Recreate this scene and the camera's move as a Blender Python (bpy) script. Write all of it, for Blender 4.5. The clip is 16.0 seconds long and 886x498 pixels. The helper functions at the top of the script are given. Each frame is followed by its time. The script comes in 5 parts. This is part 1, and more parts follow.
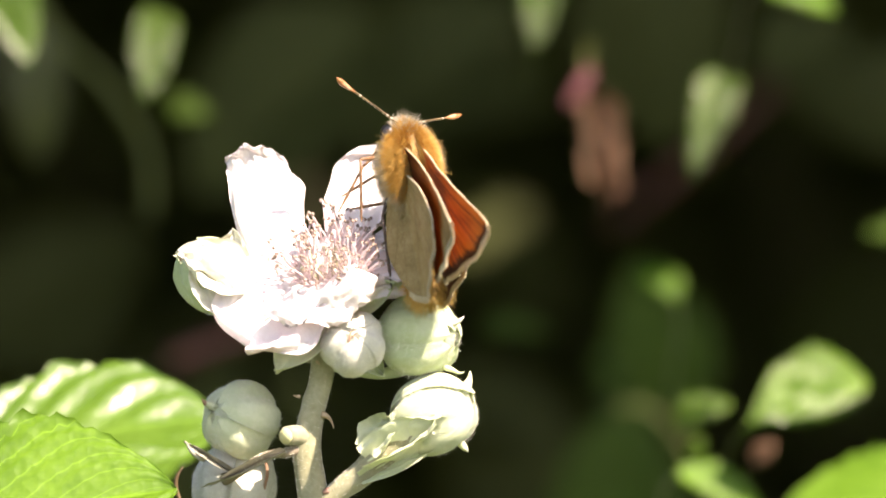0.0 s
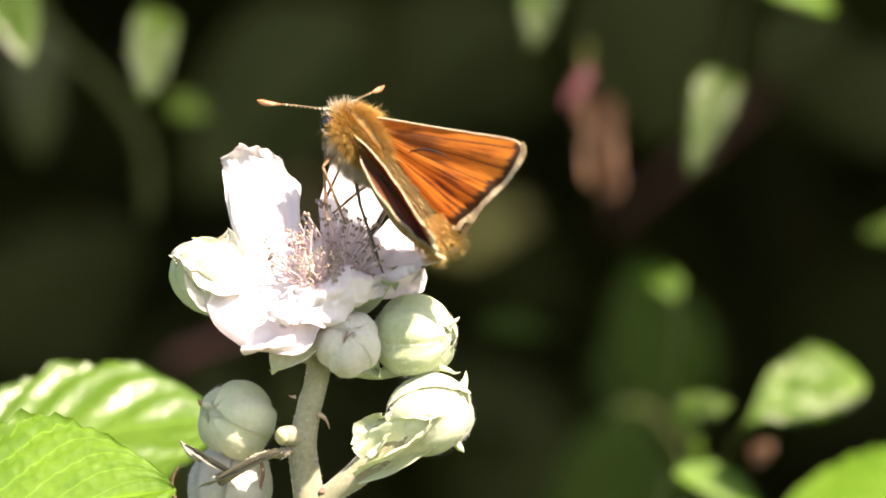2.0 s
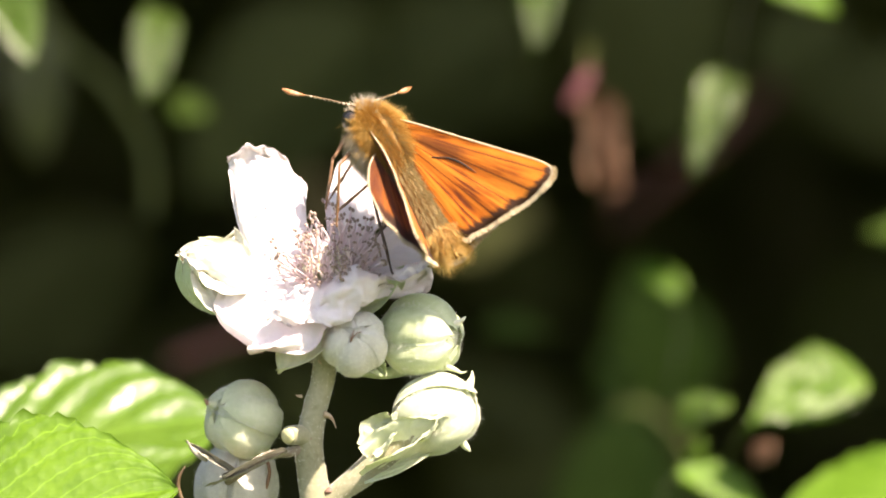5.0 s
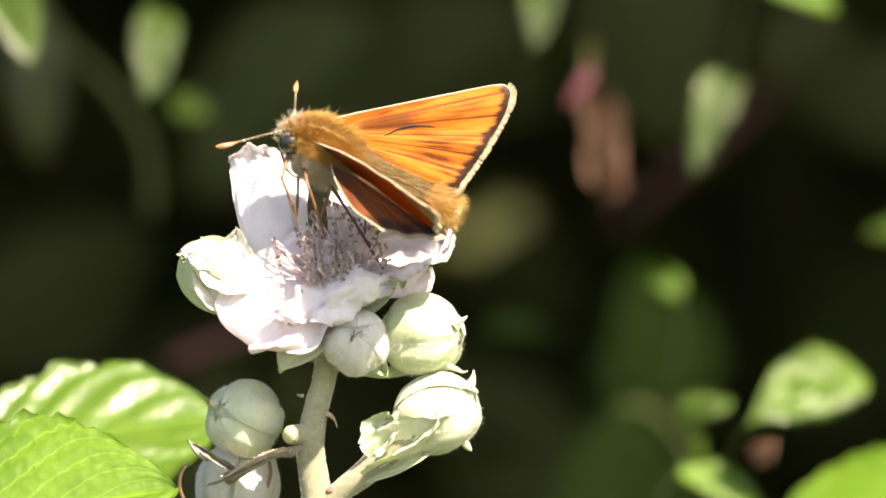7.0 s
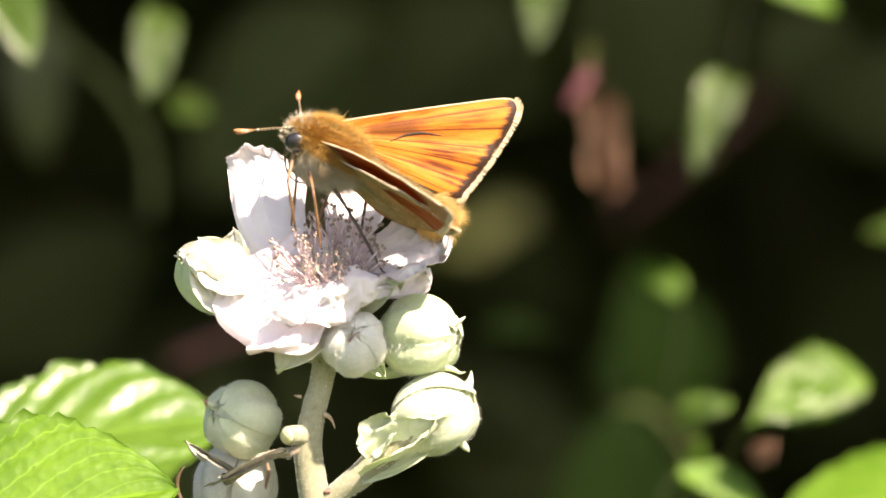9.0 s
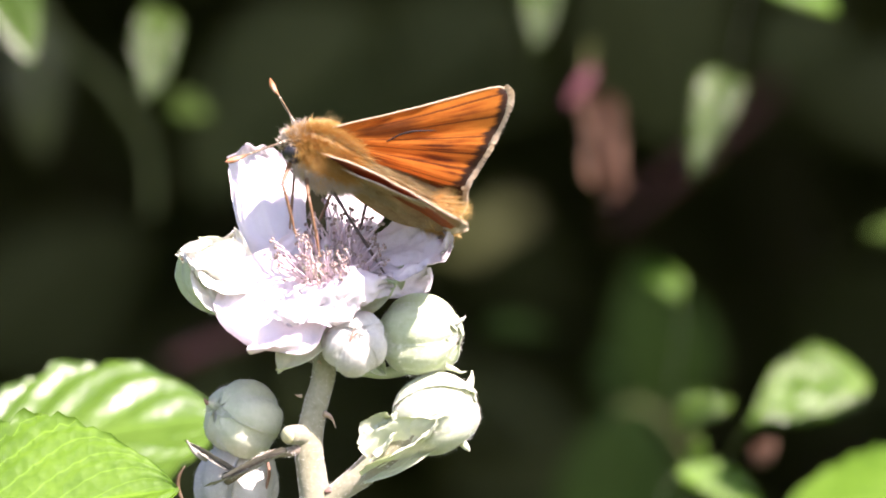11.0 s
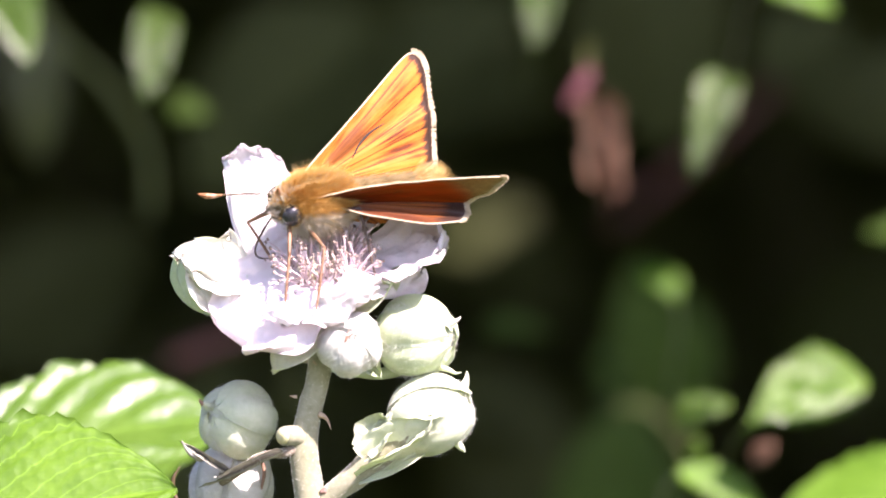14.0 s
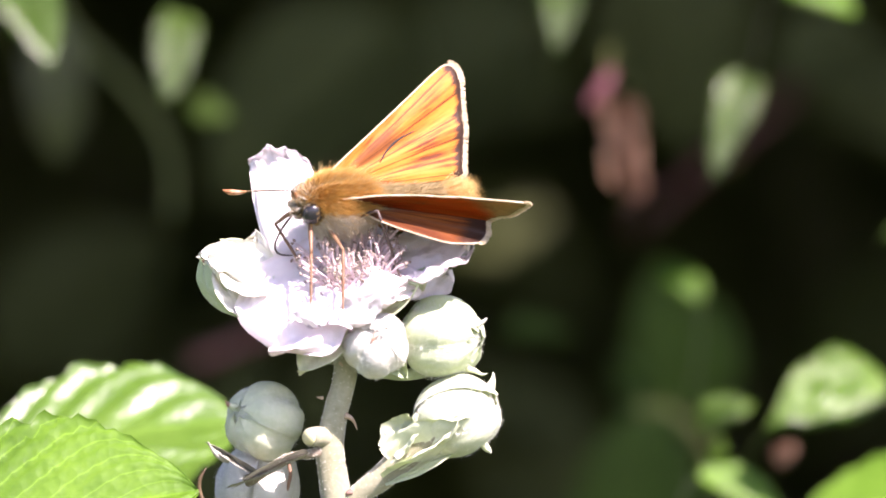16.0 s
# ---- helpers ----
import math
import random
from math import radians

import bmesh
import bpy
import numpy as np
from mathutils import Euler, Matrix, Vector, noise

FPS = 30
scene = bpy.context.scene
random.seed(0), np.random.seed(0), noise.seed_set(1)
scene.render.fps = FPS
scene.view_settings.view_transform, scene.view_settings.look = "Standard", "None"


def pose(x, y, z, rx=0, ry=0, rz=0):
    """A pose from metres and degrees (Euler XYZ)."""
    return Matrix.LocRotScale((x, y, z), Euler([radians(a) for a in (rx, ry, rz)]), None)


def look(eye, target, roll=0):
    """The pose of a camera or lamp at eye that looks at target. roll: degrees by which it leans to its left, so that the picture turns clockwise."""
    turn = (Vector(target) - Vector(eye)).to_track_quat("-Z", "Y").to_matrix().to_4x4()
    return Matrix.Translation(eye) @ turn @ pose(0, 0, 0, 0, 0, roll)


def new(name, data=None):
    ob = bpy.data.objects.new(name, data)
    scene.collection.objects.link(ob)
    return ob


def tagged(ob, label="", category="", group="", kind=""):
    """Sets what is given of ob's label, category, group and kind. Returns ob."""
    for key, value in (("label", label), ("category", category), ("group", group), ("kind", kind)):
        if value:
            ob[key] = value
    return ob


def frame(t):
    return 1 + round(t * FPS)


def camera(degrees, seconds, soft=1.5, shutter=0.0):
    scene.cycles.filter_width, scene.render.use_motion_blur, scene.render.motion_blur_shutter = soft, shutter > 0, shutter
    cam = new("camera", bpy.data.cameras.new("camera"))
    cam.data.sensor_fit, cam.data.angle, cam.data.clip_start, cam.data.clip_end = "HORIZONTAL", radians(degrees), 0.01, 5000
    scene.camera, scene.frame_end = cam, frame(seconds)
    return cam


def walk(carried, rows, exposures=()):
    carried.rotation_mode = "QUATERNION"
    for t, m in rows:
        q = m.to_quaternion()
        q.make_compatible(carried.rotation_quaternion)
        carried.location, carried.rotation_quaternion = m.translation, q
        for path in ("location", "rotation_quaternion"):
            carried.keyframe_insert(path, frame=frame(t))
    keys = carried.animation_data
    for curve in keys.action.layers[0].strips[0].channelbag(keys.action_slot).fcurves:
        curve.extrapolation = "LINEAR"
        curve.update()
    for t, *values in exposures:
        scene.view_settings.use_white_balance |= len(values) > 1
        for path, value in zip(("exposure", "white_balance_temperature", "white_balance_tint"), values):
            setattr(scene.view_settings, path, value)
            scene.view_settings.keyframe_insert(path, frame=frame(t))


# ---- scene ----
U = 1 / 21000.0          # one picture unit at the flower, in metres
D = 0.60                 # camera to flower
ZC = 0.90                # height of the camera over the ground
FOV = 2 * math.degrees(math.atan(784 * U / D))

# ---- camera ----
cam = camera(FOV, 16.0, soft=1.8)
cam.data.dof.use_dof = True
cam.data.dof.focus_distance = D
cam.data.dof.aperture_fstop = 25.0
TURN = math.degrees(U / D)
PAN = [(0, 0, 0), (1, -0.5, 0), (1.5, -3, 0), (2, -2.5, 0), (3, -1, 0), (4, 0, 0), (6.5, 2, 0), (9, 2, 0), (11.5, 2, -1),
       (13, 1.5, -1), (14, 0, 0), (15, -1, 0), (15.4, 1, 0), (15.6, 4, 0.5), (15.8, 11, 1), (15.9, 20, 2), (16, 38, 3)]
EXPOSURE = [(0, 1.8, 7900, 21), (9.2, 1.8, 7900, 21), (11.3, 1.9, 6500, 37), (16, 1.9, 6500, 37)]
walk(cam, [(t, pose(0, -D, ZC, 90 + dy * TURN, 0, dx * TURN)) for t, dx, dy in PAN], EXPOSURE)

# ---- light ----
SUN = Vector((0.40, -0.50, 0.77)).normalized()
world = bpy.data.worlds.new("sky")
scene.world = world
world.use_nodes = True
wn = world.node_tree
sky = wn.nodes.new("ShaderNodeTexSky")
sky.sky_type = 'NISHITA'
sky.sun_disc = False
sky.sun_elevation = math.asin(SUN.z)
sky.sun_rotation = math.atan2(SUN.x, SUN.y)
wn.links.new(sky.outputs[0], wn.nodes["Background"].inputs[0])
wn.nodes["Background"].inputs[1].default_value = 0.105
sun = new("sun", bpy.data.lights.new("sun", 'SUN'))
sun.data.energy = 5.0
sun.data.angle = radians(0.53)
sun.data.color = (1.0, 0.95, 0.86)
sun.matrix_world = look(SUN * 5 + Vector((0, 0, ZC)), (0, 0, ZC))
scene.view_settings.exposure = 0.0


# ---- materials ----
def nodes(name):
    m = bpy.data.materials.new(name)
    m.use_nodes = True
    return m, m.node_tree, m.node_tree.nodes["Principled BSDF"]


def noise_tex(nt, coord, scale, detail=4.0, rough=0.6):
    n = nt.nodes.new("ShaderNodeTexNoise")
    n.inputs["Scale"].default_value = scale
    n.inputs["Detail"].default_value = detail
    n.inputs["Roughness"].default_value = rough
    nt.links.new(coord, n.inputs["Vector"])
    return n.outputs[0]


def ramp(nt, fac, stops):
    r = nt.nodes.new("ShaderNodeValToRGB")
    while len(r.color_ramp.elements) < len(stops):
        r.color_ramp.elements.new(0.5)
    for e, (p, c) in zip(r.color_ramp.elements, stops):
        e.position = p
        e.color = (*c, 1)
    nt.links.new(fac, r.inputs[0])
    return r.outputs[0]


def mix(nt, fac, a, b, mode='MIX'):
    m = nt.nodes.new("ShaderNodeMix")
    m.data_type = 'RGBA'
    m.blend_type = mode
    for sock, v in ((m.inputs[0], fac), (m.inputs[6], a), (m.inputs[7], b)):
        if isinstance(v, (int, float)):
            sock.default_value = v
        elif isinstance(v, tuple):
            sock.default_value = (*v, 1)
        else:
            nt.links.new(v, sock)
    return m.outputs[2]


def maths(nt, op, a, b=0.0, c=0.0):
    m = nt.nodes.new("ShaderNodeMath")
    m.operation = op
    for sock, v in zip(m.inputs, (a, b, c)):
        if isinstance(v, (int, float)):
            sock.default_value = v
        else:
            nt.links.new(v, sock)
    return m.outputs[0]


def coords(nt, what="Object"):
    return nt.nodes.new("ShaderNodeTexCoord").outputs[what]


def bump(nt, bsdf, height, strength, dist):
    b = nt.nodes.new("ShaderNodeBump")
    b.inputs["Strength"].default_value = strength
    b.inputs["Distance"].default_value = dist
    nt.links.new(height, b.inputs["Height"])
    nt.links.new(b.outputs[0], bsdf.inputs["Normal"])
    return b.outputs[0]


def thin(nt, bsdf, colour, share, normal=None):
    """Lets light through a thin sheet."""
    tr = nt.nodes.new("ShaderNodeBsdfTranslucent")
    if isinstance(colour, tuple):
        tr.inputs[0].default_value = (*colour, 1)
    else:
        nt.links.new(colour, tr.inputs[0])
    if normal is not None:
        nt.links.new(normal, tr.inputs["Normal"])
    ms = nt.nodes.new("ShaderNodeMixShader")
    ms.inputs[0].default_value = share
    nt.links.new(bsdf.outputs[0], ms.inputs[1])
    nt.links.new(tr.outputs[0], ms.inputs[2])
    nt.links.new(ms.outputs[0], nt.nodes["Material Output"].inputs[0])


def organic(name, dark, mid, light, scale, rough=0.6, bump_mm=0.1, see_through=0.0, glow=None, fine=6.0, sheen=0.0, spec=0.5):
    """A natural surface: three tones at a large and a small scale, with fine relief."""
    m, nt, b = nodes(name)
    c = coords(nt)
    big = noise_tex(nt, c, scale, 3)
    small = noise_tex(nt, c, scale * fine, 5, 0.7)
    f = maths(nt, 'ADD', maths(nt, 'MULTIPLY', big, 0.6), maths(nt, 'MULTIPLY', small, 0.4))
    col = ramp(nt, f, [(0.32, dark), (0.5, mid), (0.68, light)])
    nt.links.new(col, b.inputs["Base Color"])
    b.inputs["Roughness"].default_value = rough
    b.inputs["Specular IOR Level"].default_value = spec
    b.inputs["Sheen Weight"].default_value = sheen
    nrm = bump(nt, b, small, 0.6, bump_mm / 1000)
    if see_through:
        thin(nt, b, glow or mid, see_through, nrm)
    return m


def leaf_material(name, dark, mid, light, glow, rough=0.38, share=0.35, spec=0.4):
    """A bramble leaf: darker blade, pale midrib and side veins, fine puckering."""
    m, nt, b = nodes(name)
    uv = coords(nt, "UV")
    c = coords(nt)
    sep = nt.nodes.new("ShaderNodeSeparateXYZ")
    nt.links.new(uv, sep.inputs[0])
    u, v = sep.outputs[0], sep.outputs[1]
    av = maths(nt, 'ABSOLUTE', maths(nt, 'SUBTRACT', v, 0.5))
    tilt = maths(nt, 'MULTIPLY_ADD', av, -0.9, u)
    wob = maths(nt, 'MULTIPLY_ADD', noise_tex(nt, c, 150, 2), 0.03, tilt)
    saw = maths(nt, 'PINGPONG', maths(nt, 'MULTIPLY', wob, 9.0), 0.5)
    vein = maths(nt, 'LESS_THAN', saw, 0.032)
    rib = maths(nt, 'LESS_THAN', av, 0.012)
    lines = maths(nt, 'MAXIMUM', vein, rib)
    f = maths(nt, 'ADD', maths(nt, 'MULTIPLY', noise_tex(nt, c, 90, 3), 0.55), maths(nt, 'MULTIPLY', noise_tex(nt, c, 900, 5, 0.7), 0.45))
    col = ramp(nt, f, [(0.33, dark), (0.5, mid), (0.66, light)])
    pale = mix(nt, 0.28, col, tuple(min(1, x * 1.9) for x in light))
    col2 = mix(nt, lines, col, pale)
    nt.links.new(col2, b.inputs["Base Color"])
    b.inputs["Roughness"].default_value = rough
    b.inputs["Specular IOR Level"].default_value = spec
    cell = nt.nodes.new("ShaderNodeTexVoronoi")
    cell.inputs["Scale"].default_value = 900
    nt.links.new(c, cell.inputs["Vector"])
    h = maths(nt, 'ADD', maths(nt, 'MULTIPLY', cell.outputs[0], 0.8), maths(nt, 'MULTIPLY', lines, -0.5))
    nrm = bump(nt, b, h, 0.45, 0.00018)
    thin(nt, b, mix(nt, lines, glow, tuple(min(1, x * 1.12) for x in glow)), share, nrm)
    return m


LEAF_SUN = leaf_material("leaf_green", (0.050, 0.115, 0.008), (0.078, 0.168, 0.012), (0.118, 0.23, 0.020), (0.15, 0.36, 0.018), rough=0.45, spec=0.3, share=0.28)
LEAF_YELLOW = leaf_material("leaf_young_yellow", (0.050, 0.110, 0.012), (0.082, 0.165, 0.018), (0.15, 0.24, 0.05), (0.17, 0.35, 0.025), rough=0.34, spec=0.5, share=0.25)
LEAF_BAND = leaf_material("leaf_shiny", (0.045, 0.100, 0.010), (0.066, 0.140, 0.014), (0.095, 0.180, 0.024), (0.17, 0.34, 0.03), rough=0.36, spec=0.8, share=0.28)
LEAF_GLOSS = leaf_material("leaf_glossy", (0.032, 0.066, 0.010), (0.046, 0.092, 0.014), (0.07, 0.125, 0.022), (0.12, 0.22, 0.025), rough=0.34, spec=0.6)
# darker copy of LEAF_SUN's green, with shade put into the colour
LEAF_SHADE = leaf_material("leaf_green_shaded", (0.031, 0.057, 0.008), (0.043, 0.082, 0.011), (0.062, 0.110, 0.018), (0.080, 0.155, 0.010), rough=0.6, share=0.26, spec=0.15)
# duller, greyer copy: deep shade and sky sheen put into the colour
LEAF_DEEP_SHADE = leaf_material("leaf_deep_shade", (0.033, 0.040, 0.011), (0.044, 0.053, 0.015), (0.059, 0.068, 0.022), (0.075, 0.095, 0.015), rough=0.6, share=0.15, spec=0.12)
LEAF_PURPLE = leaf_material("leaf_purplish", (0.045, 0.055, 0.018), (0.065, 0.082, 0.024), (0.10, 0.095, 0.045), (0.12, 0.15, 0.03), share=0.2)
PETAL = organic("petal_white", (0.84, 0.78, 0.80), (0.90, 0.87, 0.875), (0.94, 0.925, 0.92), 160, 0.55, 0.3, 0.38, (0.90, 0.78, 0.83), 5)
SEPAL = organic("sepal_felt", (0.46, 0.52, 0.35), (0.60, 0.65, 0.46), (0.75, 0.77, 0.61), 220, 0.85, 0.12, 0.26, (0.66, 0.76, 0.40), 9, 0.25, 0.2)
SEPAL_GREEN = organic("sepal_green", (0.40, 0.48, 0.27), (0.52, 0.60, 0.37), (0.66, 0.71, 0.53), 220, 0.8, 0.12, 0.2, (0.55, 0.70, 0.25), 9, 0.25, 0.2)
SEPAL_BROWN = organic("sepal_tip_brown", (0.16, 0.08, 0.05), (0.26, 0.15, 0.10), (0.36, 0.24, 0.16), 900, 0.8, 0.1)
SEPAL_LILAC = organic("sepal_lilac", (0.46, 0.455, 0.40), (0.57, 0.565, 0.50), (0.69, 0.69, 0.62), 260, 0.85, 0.15, 0.12, (0.6, 0.55, 0.5), 9, 0.25, 0.2)
STEM = organic("stem_felt", (0.17, 0.17, 0.10), (0.27, 0.265, 0.17), (0.38, 0.36, 0.27), 160, 0.85, 0.1, 0.0, None, 14, 0.25, 0.2)
STUB = organic("stub_pith", (0.42, 0.40, 0.20), (0.52, 0.50, 0.27), (0.60, 0.58, 0.36), 900, 0.8)
HAIR = organic("plant_hair", (0.70, 0.72, 0.62), (0.78, 0.78, 0.70), (0.86, 0.86, 0.80), 500, 0.8, 0.0)
BRACT_GREY = organic("bract_grey", (0.20, 0.19, 0.15), (0.32, 0.31, 0.25), (0.46, 0.44, 0.37), 300, 0.85, 0.15, 0.1, (0.3, 0.28, 0.2), 8)
STALK_DARK = organic("stalk_purplish", (0.13, 0.10, 0.075), (0.20, 0.165, 0.12), (0.30, 0.26, 0.19), 160, 0.8, 0.1)
SEPAL_WHITE = organic("sepal_white", (0.66, 0.66, 0.56), (0.77, 0.76, 0.68), (0.86, 0.85, 0.80), 220, 0.8, 0.15, 0.2, (0.75, 0.75, 0.6), 9, 0.2, 0.2)
THORN = organic("thorn", (0.30, 0.20, 0.12), (0.42, 0.32, 0.22), (0.50, 0.44, 0.30), 600, 0.5)
SCAR = organic("scar_red", (0.14, 0.06, 0.05), (0.22, 0.11, 0.09), (0.30, 0.2, 0.15), 900, 0.7)
FILAMENT = organic("filament", (0.68, 0.54, 0.58), (0.80, 0.70, 0.72), (0.88, 0.82, 0.83), 300, 0.55, 0.0, 0.25, (0.85, 0.62, 0.70))
ANTHER = organic("anther", (0.16, 0.10, 0.09), (0.30, 0.22, 0.19), (0.55, 0.46, 0.38), 500, 0.8, 0.05)
PISTIL = organic("pistil", (0.50, 0.46, 0.32), (0.64, 0.60, 0.44), (0.76, 0.72, 0.58), 500, 0.7)
FUR = organic("fur_golden", (0.38, 0.19, 0.036), (0.56, 0.32, 0.070), (0.72, 0.48, 0.16), 250, 0.6, 0.0, 0.25, (0.6, 0.33, 0.08))
FUR_GOLD = organic("fur_straw", (0.46, 0.29, 0.07), (0.66, 0.46, 0.15), (0.82, 0.66, 0.34), 250, 0.6, 0.0, 0.3, (0.7, 0.45, 0.12))
FUR_OLIVE = organic("fur_olive", (0.26, 0.20, 0.085), (0.38, 0.30, 0.14), (0.54, 0.45, 0.26), 250, 0.6, 0.0, 0.2, (0.45, 0.36, 0.16))
FUR_PALE = organic("fur_pale", (0.42, 0.37, 0.27), (0.54, 0.49, 0.38), (0.66, 0.62, 0.50), 250, 0.7, 0.0, 0.2, (0.6, 0.5, 0.35))
SKIN = organic("body_dark", (0.05, 0.03, 0.015), (0.10, 0.065, 0.03), (0.18, 0.12, 0.05), 400, 0.6, 0.1)
SKIN_TAN = organic("body_tan", (0.20, 0.12, 0.04), (0.30, 0.19, 0.07), (0.42, 0.28, 0.12), 400, 0.7, 0.1)
EYE = organic("eye_dark", (0.010, 0.010, 0.012), (0.018, 0.018, 0.022), (0.03, 0.03, 0.035), 4000, 0.22, 0.02)
LEGS = organic("leg_tan", (0.10, 0.05, 0.025), (0.19, 0.10, 0.05), (0.30, 0.18, 0.10), 500, 0.5, 0.03)
LEGS_DARK = organic("leg_dark", (0.03, 0.02, 0.018), (0.07, 0.045, 0.035), (0.14, 0.09, 0.06), 500, 0.5, 0.03)
CLUB = organic("club_orange", (0.10, 0.035, 0.012), (0.34, 0.14, 0.05), (0.66, 0.48, 0.36), 1500, 0.5)
FRINGE = organic("fringe_pale", (0.42, 0.34, 0.20), (0.58, 0.49, 0.33), (0.74, 0.66, 0.50), 900, 0.7, 0.0, 0.3, (0.75, 0.66, 0.5))
BRAND = organic("brand_black", (0.006, 0.005, 0.004), (0.012, 0.009, 0.006), (0.03, 0.02, 0.01), 900, 0.7)
TWIG = organic("twig_brown", (0.042, 0.056, 0.010), (0.068, 0.086, 0.016), (0.10, 0.115, 0.026), 60, 0.7, 0.3)
TWIG_RED = organic("twig_red", (0.06, 0.02, 0.02), (0.11, 0.035, 0.035), (0.16, 0.06, 0.05), 60, 0.6, 0.2)
WITHER_PINK = organic("withered_pink", (0.08, 0.022, 0.028), (0.12, 0.034, 0.042), (0.16, 0.065, 0.07), 120, 0.6, 0.2, 0.1, (0.2, 0.08, 0.1))
WITHER_TAN = organic("withered_tan", (0.13, 0.070, 0.04), (0.20, 0.115, 0.07), (0.30, 0.21, 0.145), 90, 0.7, 0.3, 0.2, (0.6, 0.4, 0.3))
SOIL = organic("soil_grass", (0.028, 0.044, 0.010), (0.046, 0.070, 0.017), (0.074, 0.098, 0.030), 3.0, 0.9, 8, 0.0, None, 8)
# dark tone of the backing behind the leaves, standing in for hedge shade
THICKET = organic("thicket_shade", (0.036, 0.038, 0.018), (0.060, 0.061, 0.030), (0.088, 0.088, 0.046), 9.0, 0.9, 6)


def wing_material(name, under=False, hind=False):
    """Scales of a skipper's wing: orange rays between dark veins, a dark border; the underside buff."""
    m, nt, b = nodes(name)
    uv = coords(nt, "UV")
    sep = nt.nodes.new("ShaderNodeSeparateXYZ")
    nt.links.new(uv, sep.inputs[0])
    u, v = sep.outputs[0], sep.outputs[1]          # u: share of the way from the root to the margin; v: turn about the root
    at = nt.nodes.new("ShaderNodeAttribute")
    at.attribute_name = "margin"
    edge = at.outputs["Fac"]                       # millimetres from the outer margin
    comb = nt.nodes.new("ShaderNodeCombineXYZ")
    nt.links.new(maths(nt, 'MULTIPLY', u, 2.2), comb.inputs[0])
    nt.links.new(maths(nt, 'MULTIPLY', v, 34.0), comb.inputs[1])
    ray = noise_tex(nt, comb.outputs[0], 1.0, 3, 0.6)
    comb2 = nt.nodes.new("ShaderNodeCombineXYZ")
    nt.links.new(maths(nt, 'MULTIPLY', u, 3.4), comb2.inputs[0])
    nt.links.new(maths(nt, 'MULTIPLY', v, 11.0), comb2.inputs[1])
    patch = noise_tex(nt, comb2.outputs[0], 1.0, 2, 0.5)
    fine = noise_tex(nt, coords(nt), 2600, 3, 0.7)
    mid = noise_tex(nt, coords(nt), 420, 3, 0.6)
    vsaw = maths(nt, 'PINGPONG', maths(nt, 'MULTIPLY', v, 11.0), 0.5)
    vein = maths(nt, 'LESS_THAN', maths(nt, 'ADD', vsaw, maths(nt, 'MULTIPLY', ray, 0.10)), 0.10)
    if not under:
        col = ramp(nt, maths(nt, 'ADD', maths(nt, 'MULTIPLY', ray, 0.55), maths(nt, 'MULTIPLY', patch, 0.45)),
                   [(0.37, (0.13, 0.030, 0.005)), (0.44, (0.42, 0.108, 0.008)), (0.52, (0.58, 0.170, 0.015)), (0.63, (0.68, 0.225, 0.024))])
        if hind:
            col = mix(nt, 0.55, col, (0.16, 0.045, 0.008))
        trail = ramp(nt, v, [(0.10, (1, 1, 1)), (0.42, (0.8, 0.8, 0.8)), (0.56, (0, 0, 0))])
        gold = ramp(nt, ray, [(0.46, (0, 0, 0)), (0.62, (1, 1, 1))])
        col = mix(nt, maths(nt, 'MULTIPLY', trail, gold), col, (0.70, 0.235, 0.028))
        dusk_v = ramp(nt, maths(nt, 'ADD', v, maths(nt, 'MULTIPLY', mid, 0.06)), [(0.40, (0, 0, 0)), (0.46, (1, 1, 1)), (0.55, (1, 1, 1)), (0.60, (0, 0, 0))])
        dusk_u = ramp(nt, maths(nt, 'ADD', u, maths(nt, 'MULTIPLY', ray, 0.1)), [(0.25, (0, 0, 0)), (0.34, (1, 1, 1)), (0.58, (1, 1, 1)), (0.70, (0, 0, 0))])
        dusk = maths(nt, 'MULTIPLY', dusk_v, dusk_u)
        col = mix(nt, maths(nt, 'MULTIPLY', dusk, 0.0 if hind else 0.8), col, (0.12, 0.035, 0.006))
        col = mix(nt, maths(nt, 'MULTIPLY', vein, 0.75), col, (0.07, 0.02, 0.004))
        wide = 1.3 if hind else 0.6
        b_edge = maths(nt, 'ADD', edge, maths(nt, 'MULTIPLY', maths(nt, 'SUBTRACT', ray, 0.5), 2.0))
        border = ramp(nt, maths(nt, 'DIVIDE', b_edge, wide * 2.2), [(0.0, (1, 1, 1)), (0.42, (1, 1, 1)), (0.75, (0, 0, 0))])
        col = mix(nt, border, col, (0.034, 0.015, 0.007))
        if hind:
            lead = ramp(nt, v, [(0.52, (0, 0, 0)), (0.72, (1, 1, 1)), (0.9, (1, 1, 1))])
            col = mix(nt, maths(nt, 'MULTIPLY', lead, 0.8), col, (0.085, 0.020, 0.006))
        root = ramp(nt, maths(nt, 'ADD', u, maths(nt, 'MULTIPLY', mid, 0.18)), [(0.10, (1, 1, 1)), (0.34, (0, 0, 0)), (0.5, (0, 0, 0))])
        col = mix(nt, maths(nt, 'MULTIPLY', root, 0.45), col, (0.16, 0.10, 0.03))
        glow = (0.55, 0.14, 0.015)
    else:
